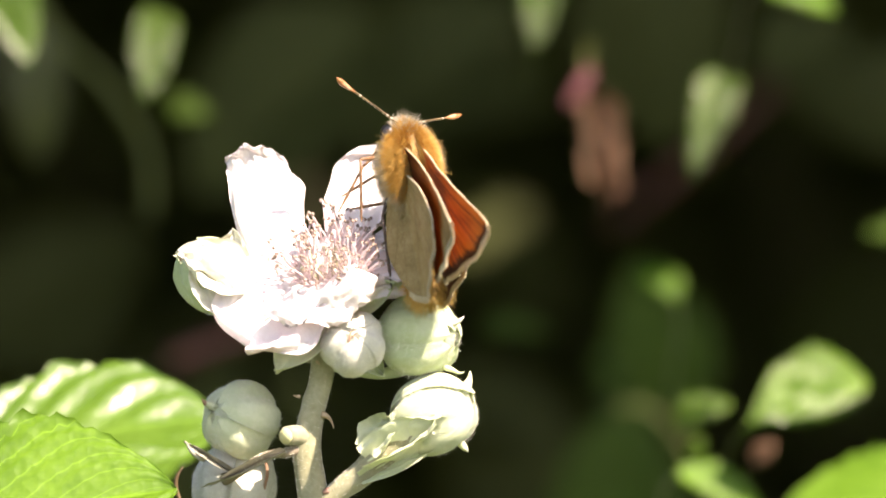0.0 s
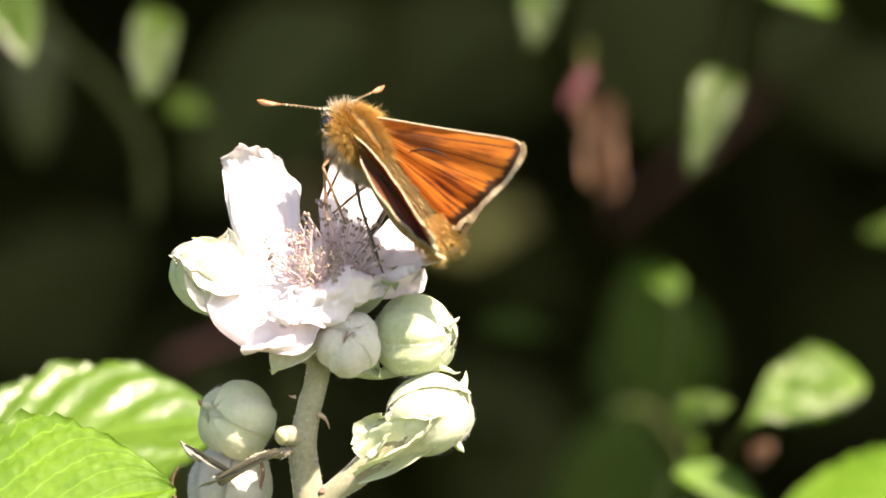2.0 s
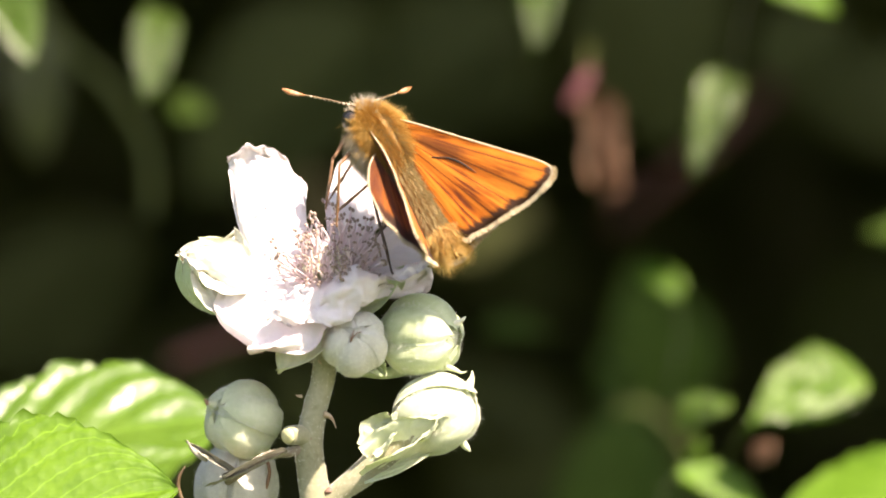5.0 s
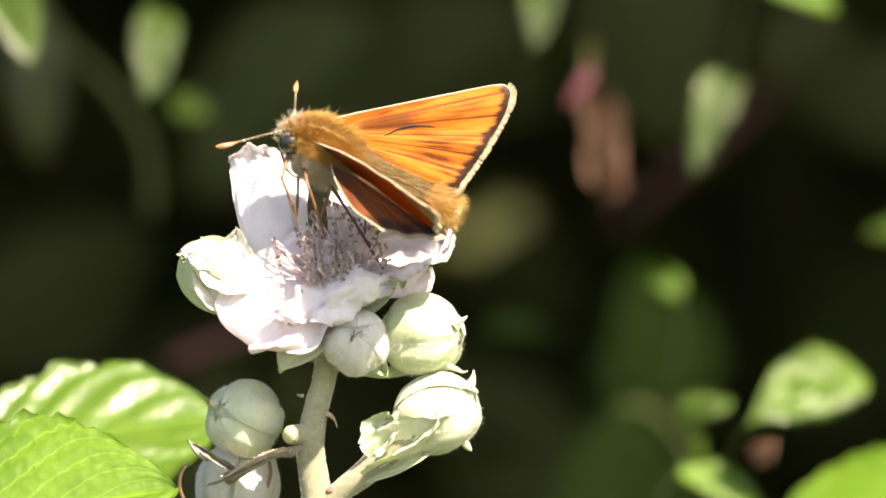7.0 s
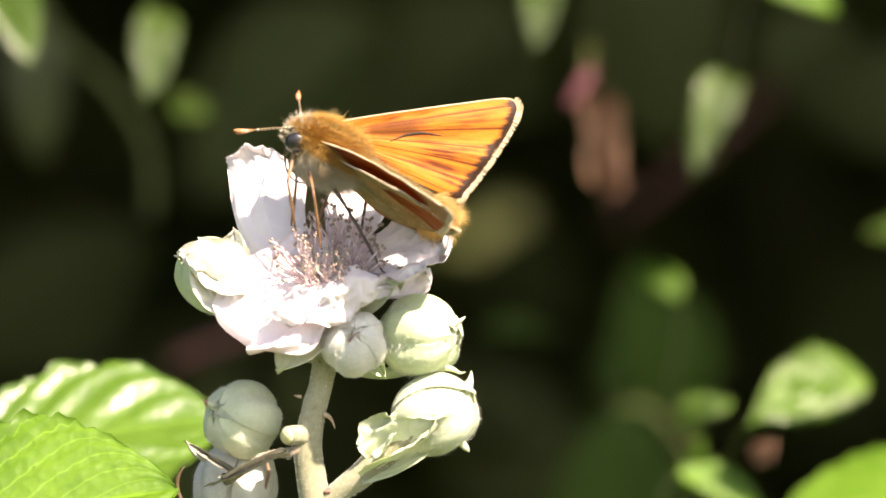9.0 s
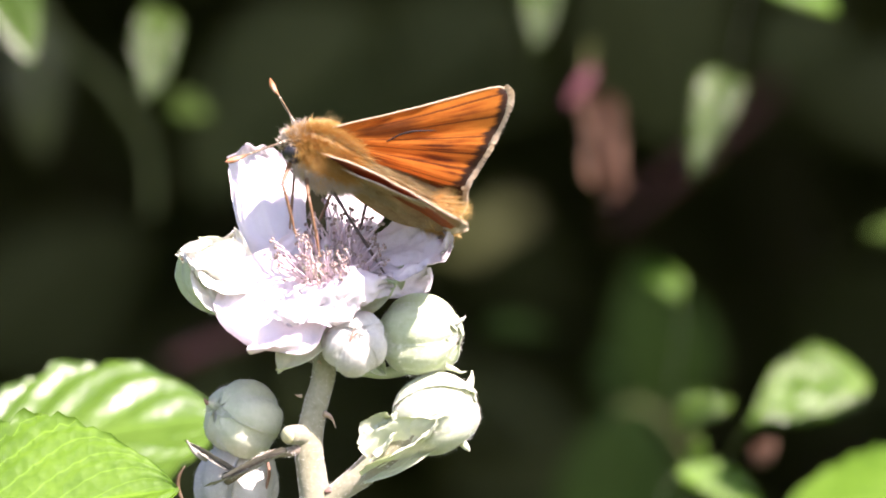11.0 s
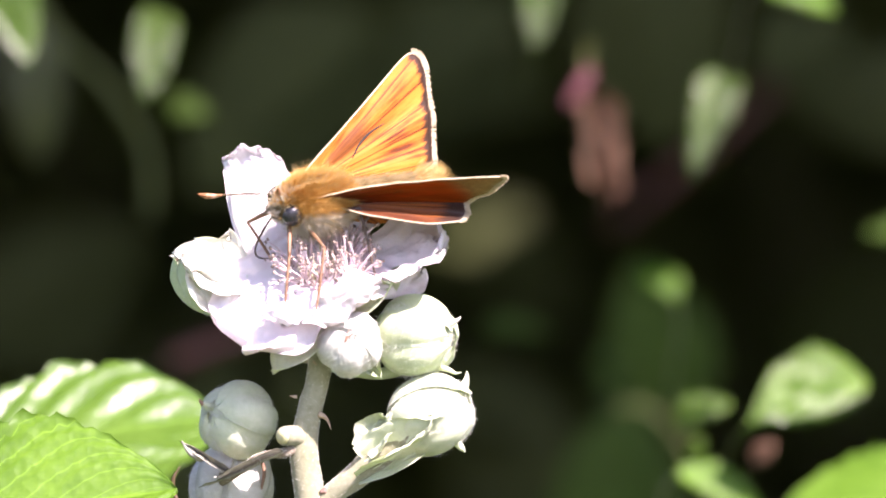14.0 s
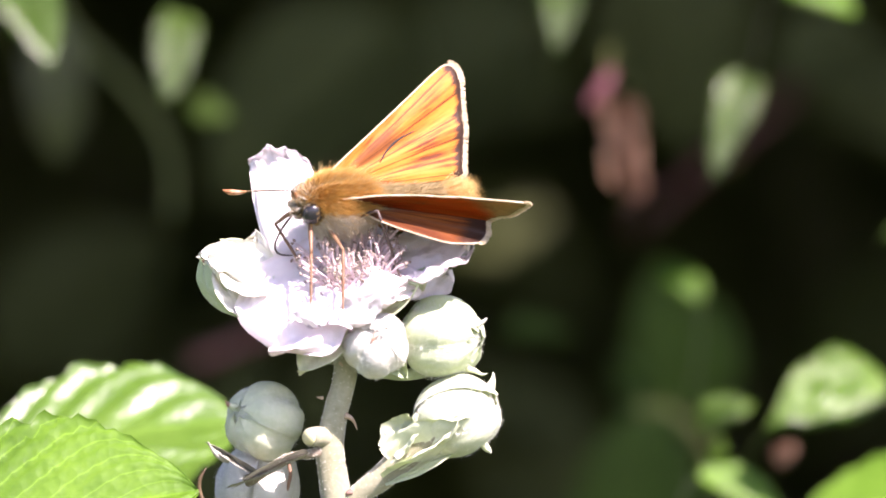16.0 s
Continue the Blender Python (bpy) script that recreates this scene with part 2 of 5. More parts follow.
        if hind:
            col = ramp(nt, maths(nt, 'ADD', maths(nt, 'MULTIPLY', mid, 0.6), maths(nt, 'MULTIPLY', fine, 0.4)),
                       [(0.32, (0.22, 0.16, 0.07)), (0.5, (0.33, 0.245, 0.11)), (0.68, (0.43, 0.33, 0.17))])
        else:
            orange = ramp(nt, ray, [(0.3, (0.22, 0.045, 0.006)), (0.6, (0.40, 0.105, 0.012))])
            buff = ramp(nt, fine, [(0.3, (0.17, 0.13, 0.05)), (0.7, (0.26, 0.21, 0.09))])
            tip = ramp(nt, maths(nt, 'ADD', u, maths(nt, 'MULTIPLY', maths(nt, 'SUBTRACT', v, 0.5), 0.55)), [(0.80, (0, 0, 0)), (0.93, (1, 1, 1)), (1.0, (1, 1, 1))])
            col = mix(nt, tip, orange, buff)
            # black wing base, spread wider to put the underside's shadow into the colour
            root = ramp(nt, maths(nt, 'ADD', u, maths(nt, 'MULTIPLY', v, 0.35)), [(0.36, (1, 1, 1)), (0.78, (0, 0, 0)), (0.9, (0, 0, 0))])
            col = mix(nt, root, col, (0.016, 0.009, 0.006))
        col = mix(nt, maths(nt, 'MULTIPLY', vein, 0.25), col, (0.12, 0.08, 0.03))
        glow = (0.40, 0.12, 0.02)
    nt.links.new(mix(nt, 0.25, col, mix(nt, fine, (0.3, 0.3, 0.3), (1, 1, 1)), 'MULTIPLY'), b.inputs["Base Color"])
    b.inputs["Roughness"].default_value = 0.55
    b.inputs["Sheen Weight"].default_value = 0.0 if under else 0.12
    b.inputs["Specular IOR Level"].default_value = 0.1 if under else 0.22
    nrm = bump(nt, b, maths(nt, 'ADD', fine, maths(nt, 'MULTIPLY', vein, 0.8)), 0.5, 0.00008)
    thin(nt, b, mix(nt, 0.5, col, glow), 0.24, nrm)
    return m


FORE_UP, FORE_UNDER = wing_material("forewing_upper"), wing_material("forewing_under", True)
HIND_UP, HIND_UNDER = wing_material("hindwing_upper", False, True), wing_material("hindwing_under", True, True)


# ---- building helpers ----
def at(px, py, y=0.0):
    """World place that shows at the picture unit (px, py) from the first camera place, y metres behind the flower."""
    s = (D + y) / D
    return Vector(((px - 784) * U * s, y, ZC - (py - 441) * U * s))


def link(name, verts, faces, materials, parent=None, label="", uvs=None, smooth=True, slots=None):
    me = bpy.data.meshes.new(name)
    me.from_pydata([tuple(v) for v in verts], [], faces)
    for m in (materials if isinstance(materials, (list, tuple)) else [materials]):
        me.materials.append(m)
    if smooth:
        me.polygons.foreach_set("use_smooth", [True] * len(faces))
    if slots is not None:
        me.polygons.foreach_set("material_index", slots)
    if uvs is not None:
        layer = me.uv_layers.new(name="UVMap")
        flat = np.array([uvs[l.vertex_index] for l in me.loops], dtype=np.float32).ravel()
        layer.data.foreach_set("uv", flat)
    me.update()
    ob = new(name, me)
    if parent is not None:
        ob.parent = parent
    if label:
        tagged(ob, label)
    return ob


def grid_faces(nu, nv, wrap=False, off=0):
    out = []
    for i in range(nu - 1):
        for j in range(nv if wrap else nv - 1):
            a, b = i * nv + j, i * nv + (j + 1) % nv
            out.append((off + a, off + b, off + b + nv, off + a + nv))
    return out


def tube_geo(points, radii, sides=10, off=0, wob=0.0):
    """Vertices and faces of a closed tapering tube along points."""
    verts, n = [], len(points)
    up = Vector((0.31, 0.87, 0.38))
    for i, p in enumerate(points):
        d = (points[min(i + 1, n - 1)] - points[max(i - 1, 0)]).normalized()
        a = d.cross(up).normalized()
        b = d.cross(a)
        for k in range(sides):
            th = 2 * math.pi * k / sides
            r = radii[i] * (1 + wob * noise.noise(p * 900 + Vector((k, 0, 0))))
            verts.append(p + (a * math.cos(th) + b * math.sin(th)) * r)
    faces = grid_faces(n, sides, True, off)
    verts += [points[0], points[-1]]
    c0, c1 = off + n * sides, off + n * sides + 1
    for k in range(sides):
        faces.append((c0, off + (k + 1) % sides, off + k))
        faces.append((c1, off + (n - 1) * sides + k, off + (n - 1) * sides + (k + 1) % sides))
    return verts, faces


def curve(points, n):
    """Catmull-Rom points through the given ones."""
    p = [Vector(q) for q in points]
    p = [p[0] * 2 - p[1]] + p + [p[-1] * 2 - p[-2]]
    out = []
    for i in range(n):
        s = i / (n - 1) * (len(p) - 3)
        k = min(int(s), len(p) - 4)
        t = s - k
        a, b, c, d = p[k:k + 4]
        out.append(0.5 * ((2 * b) + (c - a) * t + (2 * a - 5 * b + 4 * c - d) * t * t + (3 * b - a - 3 * c + d) * t ** 3))
    return out


def tube(name, points, radii, material, parent=None, label="", n=16, sides=10, wob=0.0):
    pts = curve(points, n)
    rr = np.interp(np.linspace(0, 1, n), np.linspace(0, 1, len(radii)), radii)
    v, f = tube_geo(pts, rr, sides, 0, wob)
    return link(name, v, f, material, parent, label)


def hairs_geo(roots, length, width, droop=0.3, seed=1, comb=None, comb_share=0.0):
    """Thin three-edged hairs on (place, normal) pairs."""
    rnd = random.Random(seed)
    verts, faces = [], []
    for p, n in roots:
        d = n + Vector((rnd.gauss(0, 0.35), rnd.gauss(0, 0.35), rnd.gauss(0, 0.35)))
        if comb is not None:
            d = d.normalized() * (1 - comb_share) + comb * comb_share
        d.normalize()
        s = d.cross(Vector((rnd.random(), rnd.random(), rnd.random()))).normalized()
        ll = length * rnd.uniform(0.55, 1.25)
        bend = (comb if comb is not None else Vector((0, 0, -1))) * droop * ll
        w = s * width * 0.5
        w2 = d.cross(s) * width * 0.5
        k = len(verts)
        verts += [p - d * ll * 0.08 + w, p - d * ll * 0.08 - w * 0.5 + w2, p - d * ll * 0.08 - w * 0.5 - w2,
                  p + d * ll * 0.55 + bend * 0.3 + w * 0.7, p + d * ll * 0.55 + bend * 0.3 - w * 0.35 + w2 * 0.7, p + d * ll * 0.55 + bend * 0.3 - w * 0.35 - w2 * 0.7,
                  p + d * ll + bend]
        faces += [(k, k + 1, k + 4, k + 3), (k + 1, k + 2, k + 5, k + 4), (k + 2, k, k + 3, k + 5),
                  (k + 3, k + 4, k + 6), (k + 4, k + 5, k + 6), (k + 5, k + 3, k + 6)]
    return verts, faces


def surface_roots(ob, count, seed=1, keep=None):
    """Evenly strewn (place, normal) pairs on a mesh."""
    me = ob.data
    rnd = random.Random(seed)
    polys = list(me.polygons)
    areas = np.cumsum([p.area for p in polys])
    out = []
    while len(out) < count:
        p = polys[int(np.searchsorted(areas, rnd.random() * areas[-1]))]
        vs = [me.vertices[i].co for i in p.vertices]
        w = [rnd.random() ** 1.2 for _ in vs]
        s = sum(w)
        q = sum((v * (x / s) for v, x in zip(vs, w)), Vector())
        if keep is None or keep(q, p.normal):
            out.append((q, p.normal.copy()))
    return out


def fuzz(name, ob, count, length, width, material, seed, keep=None, comb=None, share=0.0, droop=0.3, label=""):
    v, f = hairs_geo(surface_roots(ob, count, seed, keep), length, width, droop, seed, comb, share)
    h = link(name, v, f, material, ob, label, smooth=False)
    return tagged(h, kind="stuff")


def round_in(u, s):
    return math.sqrt(max(0.0, 1 - ((u - s) / (1 - s)) ** 2)) if u > s else 1.0


def petal_profile(u):
    return min(1.0, 0.32 + 1.3 * u) * round_in(u, 0.78)


def sepal_profile(u):
    return math.sin(math.pi * min(1, 0.18 + u * 0.82)) ** 0.7


def sheet(name, base, tip, normal, width, material, parent=None, label="", profile=petal_profile, cup=0.0, curl=0.0, crumple=0.0,
          ragged=0.0, seed=0, nu=26, nv=25, thick=0.00012, ruffle=0.0, dome=0.0):
    """A soft sheet (petal, sepal) from base to tip, facing normal; metres."""
    a = tip - base
    L = a.length
    w = normal.cross(a).normalized()
    n = a.cross(w).normalized()
    so = Vector((seed * 3.1, seed * 1.7, seed * 5.3))
    verts, uvs = [], []
    for side in (1, -1):
        for i in range(nu):
            for j in range(nv):
                v = 2 * j / (nv - 1) - 1
                u = i / (nu - 1)
                reach = 1 - dome * v ** 4 + ragged * noise.noise(so + Vector((v * 2.3, 0, 7))) + ragged * 0.5 * noise.noise(so + Vector((v * 7, 0, 3)))
                hw = width / 2 * profile(u) * (1 + ragged * 0.7 * noise.noise(so + Vector((u * 4, v > 0, 1))))
                p = base + a * (u * reach) + w * (v * hw)
                q = so + Vector((u * 2.6, v * 2.2, 0))
                h = cup * v * v * L + curl * u * u * L
                h += crumple * (noise.noise(q * 1.3) + 0.6 * noise.noise(q * 3.1) * u + 0.35 * noise.noise(q * 7.3) * u)
                h += ruffle * u * u * math.sin(v * 7 + seed) * (0.4 + abs(v))
                p += n * (h + side * thick / 2)
                verts.append(p)
                uvs.append((u, v * 0.5 + 0.5))
    k = nu * nv
    faces = grid_faces(nu, nv) + [tuple(reversed(f)) for f in grid_faces(nu, nv, False, k)]
    rim = [i * nv for i in range(nu)] + [(nu - 1) * nv + j for j in range(1, nv)] + [i * nv + nv - 1 for i in range(nu - 2, -1, -1)] + [j for j in range(nv - 2, 0, -1)]
    for x, y in zip(rim, rim[1:] + rim[:1]):
        faces.append((y, x, x + k, y + k))
    return link(name, verts, faces, material, parent, label, uvs)


def loft(name, rows, material, parent, crumple=0.0, seed=0, nu=26, nv=34, thick=0.00014):
    """A soft folded sheet through rows of places, from its foot to its rim."""
    cols = [curve(r, nv) for r in rows]
    grid = [curve([c[j] for c in cols], nu) for j in range(nv)]
    so = Vector((seed * 3.1, seed * 1.7, seed * 5.3))
    verts = []
    for side in (1, -1):
        for i in range(nu):
            for j in range(nv):
                du = grid[j][min(i + 1, nu - 1)] - grid[j][max(i - 1, 0)]
                dv = grid[min(j + 1, nv - 1)][i] - grid[max(j - 1, 0)][i]
                n = du.cross(dv).normalized()
                u, v = i / (nu - 1), j / (nv - 1)
                q = so + Vector((u * 3, v * 5, 0))
                h = crumple * (noise.noise(q) + 0.7 * noise.noise(q * 2.3) * u + 0.5 * noise.noise(q * 5.1) * u)
                end = 0.12 * noise.noise(so + Vector((v * 6, 3, 1))) * u * u
                verts.append(grid[j][i] + du * (end * nu / 2) + n * (h + side * thick / 2))
    k = nu * nv
    faces = grid_faces(nu, nv) + [tuple(reversed(f)) for f in grid_faces(nu, nv, False, k)]
    rim = [i * nv for i in range(nu)] + [(nu - 1) * nv + j for j in range(1, nv)] + [i * nv + nv - 1 for i in range(nu - 2, -1, -1)] + [j for j in range(nv - 2, 0, -1)]
    for x, y in zip(rim, rim[1:] + rim[:1]):
        faces.append((y, x, x + k, y + k))
    return link(name, verts, faces, material, parent)


def leaf_geo(base, tip, normal, width, fold=0.25, pleat=0.0012, teeth=0.09, droop=0.12, seed=0, nu=46, nv=23, ribs=9, thick=0.00025, belly=0.8, lump=0.08):
    """A toothed, pleated bramble leaflet; returns vertices, faces, uvs."""
    a = tip - base
    L = a.length
    w = normal.cross(a).normalized()
    n = a.cross(w).normalized()
    so = Vector((seed * 2.3, seed * 4.1, seed * 0.7))
    verts, uvs = [], []
    sides = (1, -1) if thick else (1,)
    for side in sides:
        for i in range(nu):
            u = i / (nu - 1)
            prof = (math.sin(math.pi * u ** belly) ** 0.75) if 0 < u < 1 else 0.0
            for j in range(nv):
                v = 2 * j / (nv - 1) - 1
                tooth = 1 - teeth * abs(((u * ribs * 2.5) % 1.0)) if abs(v) > 0.8 else 1.0
                hw = width / 2 * prof * tooth * (1 + lump * noise.noise(so + Vector((u * 3, v, 0))))
                x = v * hw
                h = fold * abs(x) - droop * L * u * u
                ph = (u - 0.45 * abs(v)) * ribs
                h += pleat * abs(math.sin(math.pi * ph)) * min(1, abs(v) * 3) * prof
                h += 0.02 * L * noise.noise(so + Vector((u * 2.5, v * 1.5, 2))) + 0.25 * max(0, lump - 0.08) * L * noise.noise(so + Vector((u * 5, v * 3, 5)))
                verts.append(base + a * u + w * x + n * (h + side * thick / 2))
                uvs.append((u, v * 0.5 + 0.5))
    faces = grid_faces(nu, nv)
    if thick:
        k = nu * nv
        faces += [tuple(reversed(f)) for f in grid_faces(nu, nv, False, k)]
        rim = [i * nv for i in range(nu)] + [(nu - 1) * nv + j for j in range(1, nv)] + [i * nv + nv - 1 for i in range(nu - 2, -1, -1)] + [j for j in range(nv - 2, 0, -1)]
        for x, y in zip(rim, rim[1:] + rim[:1]):
            faces.append((y, x, x + k, y + k))
    return verts, faces, uvs


def leaf(base, tip, normal, width, material, label, name="bramble_leaf", group="", **kw):
    """A leaf with its blade and stalk; the origin is at its foot."""
    root = new(name)
    root.location = base
    tagged(root, label, "leaf", group)
    v, f, uv = leaf_geo(Vector(), tip - base, Vector(normal).normalized(), width, **kw)
    link("blade", v, f, material, root, "", uv)
    back = (base - tip).normalized()
    d = (tip - base).length
    tube("leaf_stalk", [back * d * -0.06, back * d * 0.06 + Vector((0, 0.003, -0.001)), back * d * 0.12 + Vector((0, 0.014, -0.004)), back * d * 0.16 + Vector((0, 0.05, -0.012))],
         [d * 0.009, d * 0.008, d * 0.009, d * 0.011], STEM if material == LEAF_SUN else TWIG, root, n=8, sides=6)
    return root


# ---- ground ----
def ground():
    n, verts = 60, []
    for i in range(n):
        for j in range(n):
            x, y = (i / (n - 1) * 2 - 1), (j / (n - 1) * 2 - 1)
            x, y = 600 * x * abs(x) ** 2, 600 * y * abs(y) ** 2
            verts.append((x, y, 0.05 * noise.noise(Vector((x, y, 0)) * 0.7)))
    tagged(link("ground", verts, grid_faces(n, n), SOIL), "rough dark grassy ground beside the hedge", "ground", kind="structure")


ground()


# ---- hedge behind, with unseen foliage added above to shade it ----
def leaf_mass(name, count, place, size, material, label, seed, facing, cells=(9, 7)):
    """Many small leaves as one mesh."""
    rnd = random.Random(seed)
    verts, faces, uvs = [], [], []
    for i in range(count):
        p = Vector(place(rnd))
        L = rnd.uniform(*size)
        d = Vector((rnd.gauss(0, 1), rnd.gauss(0, 0.6), rnd.gauss(-0.5, 0.6))).normalized()
        n = (Vector(facing) + Vector((rnd.gauss(0, 0.5), rnd.gauss(0, 0.5), rnd.gauss(0, 0.5)))).normalized()
        v, f, uv = leaf_geo(p, p + d * L, n, L * rnd.uniform(0.55, 0.8), 0.2, 0.0015, 0.1, 0.15, i, cells[0], cells[1], 7, 0)
        k = len(verts)
        verts += v
        faces += [tuple(q + k for q in x) for x in f]
        uvs += uv
    return tagged(link(name, verts, faces, material, None, "", uvs), label, "hedge", kind="stuff")


def hollow(r):
    """Places in the depth of the hedge, with one dark gap left open."""
    while True:
        x, y, z = r.uniform(-0.42, 0.42), 0.42 + 0.55 * r.random(), r.uniform(-0.30, 0.32)
        k = D / (D + y)
        if not (0.016 < x * k < 0.05 and -0.006 < z * k < 0.011):
            return x, y, ZC + z


def flanks(r):
    """Places on both sides of the hollow and below it."""
    s = r.choice((-1, 1, 0))
    if s:
        return s * r.uniform(0.16, 0.6), r.uniform(0.24, 0.6), ZC + r.uniform(-0.4, 0.25)
    return r.uniform(-0.5, 0.5), r.uniform(0.2, 0.6), ZC - 0.14 - 0.74 * r.random() ** 2


leaf_mass("hedge_foliage", 2700, flanks, (0.04, 0.08), LEAF_SHADE, "green bramble leaves round the hollow of the hedge", 8, (0, -0.7, 0.7))
# leaves in the hollow, deep shade already in their colour
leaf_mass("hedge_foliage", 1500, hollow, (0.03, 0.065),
          LEAF_DEEP_SHADE, "dense bramble leaves, their green darkened for deep shade", 3, (0, -0.8, 0.6))
def shade_canopy(r):
    """Places in unseen foliage added to shade the hollow, leaning out further higher up."""
    h = 0.28 * r.random()
    return r.uniform(-0.50, 1.05), 0.17 - 0.65 * h + 1.12 * r.random() ** 1.2, ZC + 0.17 + h


# out of view; added only to keep the sun off the hollow
leaf_mass("unseen_shade_foliage", 4600, shade_canopy, (0.05, 0.09), LEAF_SHADE, "unseen foliage added overhead to shade the hollow of the hedge", 4, (0.2, -0.2, 1.0))



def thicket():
    """A lumpy bank added to close the view, hedge shade put into its colour."""
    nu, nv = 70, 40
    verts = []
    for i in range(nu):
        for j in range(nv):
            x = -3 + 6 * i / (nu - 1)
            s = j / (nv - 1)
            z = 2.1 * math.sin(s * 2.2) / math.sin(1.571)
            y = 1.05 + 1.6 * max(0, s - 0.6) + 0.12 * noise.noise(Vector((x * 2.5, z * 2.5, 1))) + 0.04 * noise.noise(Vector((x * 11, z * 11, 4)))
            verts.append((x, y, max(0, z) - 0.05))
    return tagged(link("hedge_backing", verts, grid_faces(nu, nv), THICKET), "dark backing that stands in for the shaded inside of the hedge", "hedge", kind="stuff")


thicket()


def along(r):
    """Places on the front and the top of the bank, beside the hollow."""
    while True:
        x, s = r.uniform(-3, 3), r.uniform(0.02, 0.98)
        if abs(x + 0.1) > 0.75 or s > 0.72:
            z = 2.1 * math.sin(s * 2.2)
            return x, 0.98 + 1.6 * max(0, s - 0.6) - 0.25 * r.random(), max(0.03, z)


leaf_mass("hedge_foliage", 9000, along, (0.07, 0.13), LEAF_SHADE, "green bramble leaves covering the bank of the hedge", 12, (0, -0.7, 0.7), (6, 5))

# ---- the bramble spray ----
OX, OY = 560, 1000


def loc(px, py, mm=0.0):
    """Place in the spray's own space, mm behind the flower."""
    return Vector(((px - OX) * U, mm / 1000, (OY - py) * U))


spray = new("bramble_spray")
spray.location = at(OX, OY)
tagged(spray, "flowering bramble spray with one pale open blossom and felted buds", "plant")

stem = tube("stem", [loc(556, 1250, 3), loc(552, 1000, 1), loc(556, 900), loc(543, 800), loc(552, 730), loc(566, 680), loc(577, 610), loc(584, 545, 1)],
            [31 * U, 29 * U, 28 * U, 25 * U, 22 * U, 21 * U, 22 * U, 26 * U], STEM, spray, "grey-green felted stem", 44, 18, 0.06)
tube("cane", [loc(556, 1230, 3), loc(580, 3000, 14), loc(520, 7000, 40), loc(640, 13000, 70), loc(600, 19400, 90)], [31 * U, 40 * U, 60 * U, 80 * U, 95 * U], STEM, spray, "lower bramble cane", 40, 12, 0.05)
fuzz("stem_down", stem, 2200, 3.6 * U, 0.45 * U, HAIR, 5)


def thorn(px, py, dx, dy, size, mm=-0.5):
    a = loc(px, py, mm)
    pts = [a, a + Vector((dx * 0.45, -0.1 * size, -dy * 0.15)) * U, a + Vector((dx * 0.8, 0, -dy * 0.5)) * U, a + Vector((dx, 0, -dy)) * U]
    return tube("thorn", pts, [size * 0.36 * U, size * 0.24 * U, size * 0.12 * U, 0.6 * U], THORN, stem, "", 9, 8)


thorn(570, 733, 21, 26, 18)
thorn(531, 702, -12, -3, 10)
thorn(560, 640, 8, 12, 8, -1.0)
tube("leaf_scar", [loc(572, 872, -1.1), loc(580, 868, -1.0), loc(588, 870, -0.6)], [3 * U, 7 * U, 3 * U], SCAR, stem, "reddish scar", 7, 8)
tube("leaf_scar", [loc(537, 765, -0.9), loc(546, 775, -1.0), loc(543, 792, -0.9)], [2 * U, 3.5 * U, 2 * U], SCAR, stem, "reddish scar", 7, 8)

# side stalks
stalk_r = tube("flower_stalk", [loc(560, 905, 0), loc(596, 872, -0.4), loc(640, 838, -0.8), loc(690, 790, -0.8), loc(735, 760, -0.5)],
               [20 * U, 20 * U, 23 * U, 29 * U, 44 * U], STEM, spray, "felted flower stalk", 22, 14, 0.05)
fuzz("stalk_down", stalk_r, 1000, 3.6 * U, 0.45 * U, HAIR, 6)
stalk_l = tube("flower_stalk", [loc(548, 792, 0), loc(510, 800, -0.8), loc(465, 808, -0.9), loc(430, 832, 0.4), loc(396, 850, 1.6)],
               [12 * U, 9 * U, 7 * U, 8 * U, 12 * U], STALK_DARK, spray, "thin purplish flower stalk", 18, 10, 0.05)
fuzz("stalk_down", stalk_l, 400, 4 * U, 0.7 * U, HAIR, 7)
stub = tube("cut_stalk", [loc(548, 778, 0), loc(526, 770, -0.8), loc(508, 771, -1.7)], [20 * U, 18 * U, 17 * U], STEM, spray, "broken side stalk with pale pith", 7, 14)
tube("pith", [loc(508.5, 771, -1.68), loc(504, 772, -1.92)], [14 * U, 13 * U], STUB, stub, "", 4, 14)
tube("flower_stalk", [loc(577, 645, 0.5), loc(620, 655, 0.8), loc(680, 662, 1.0), loc(735, 640, 1.0)], [9 * U, 9 * U, 10 * U, 20 * U], SEPAL_GREEN, spray, "green flower stalk", 14, 10)
tube("flower_stalk", [loc(570, 640, 0.8), loc(500, 620, 2.0), loc(430, 570, 3.2), loc(385, 530, 3.0)], [9 * U, 9 * U, 9 * U, 16 * U], STEM, spray, "", 14, 10)
tube("flower_stalk", [loc(582, 625, 0.0), loc(600, 630, -0.6), loc(620, 622, -0.8)], [8 * U, 8 * U, 12 * U], STEM, spray, "", 8, 10)


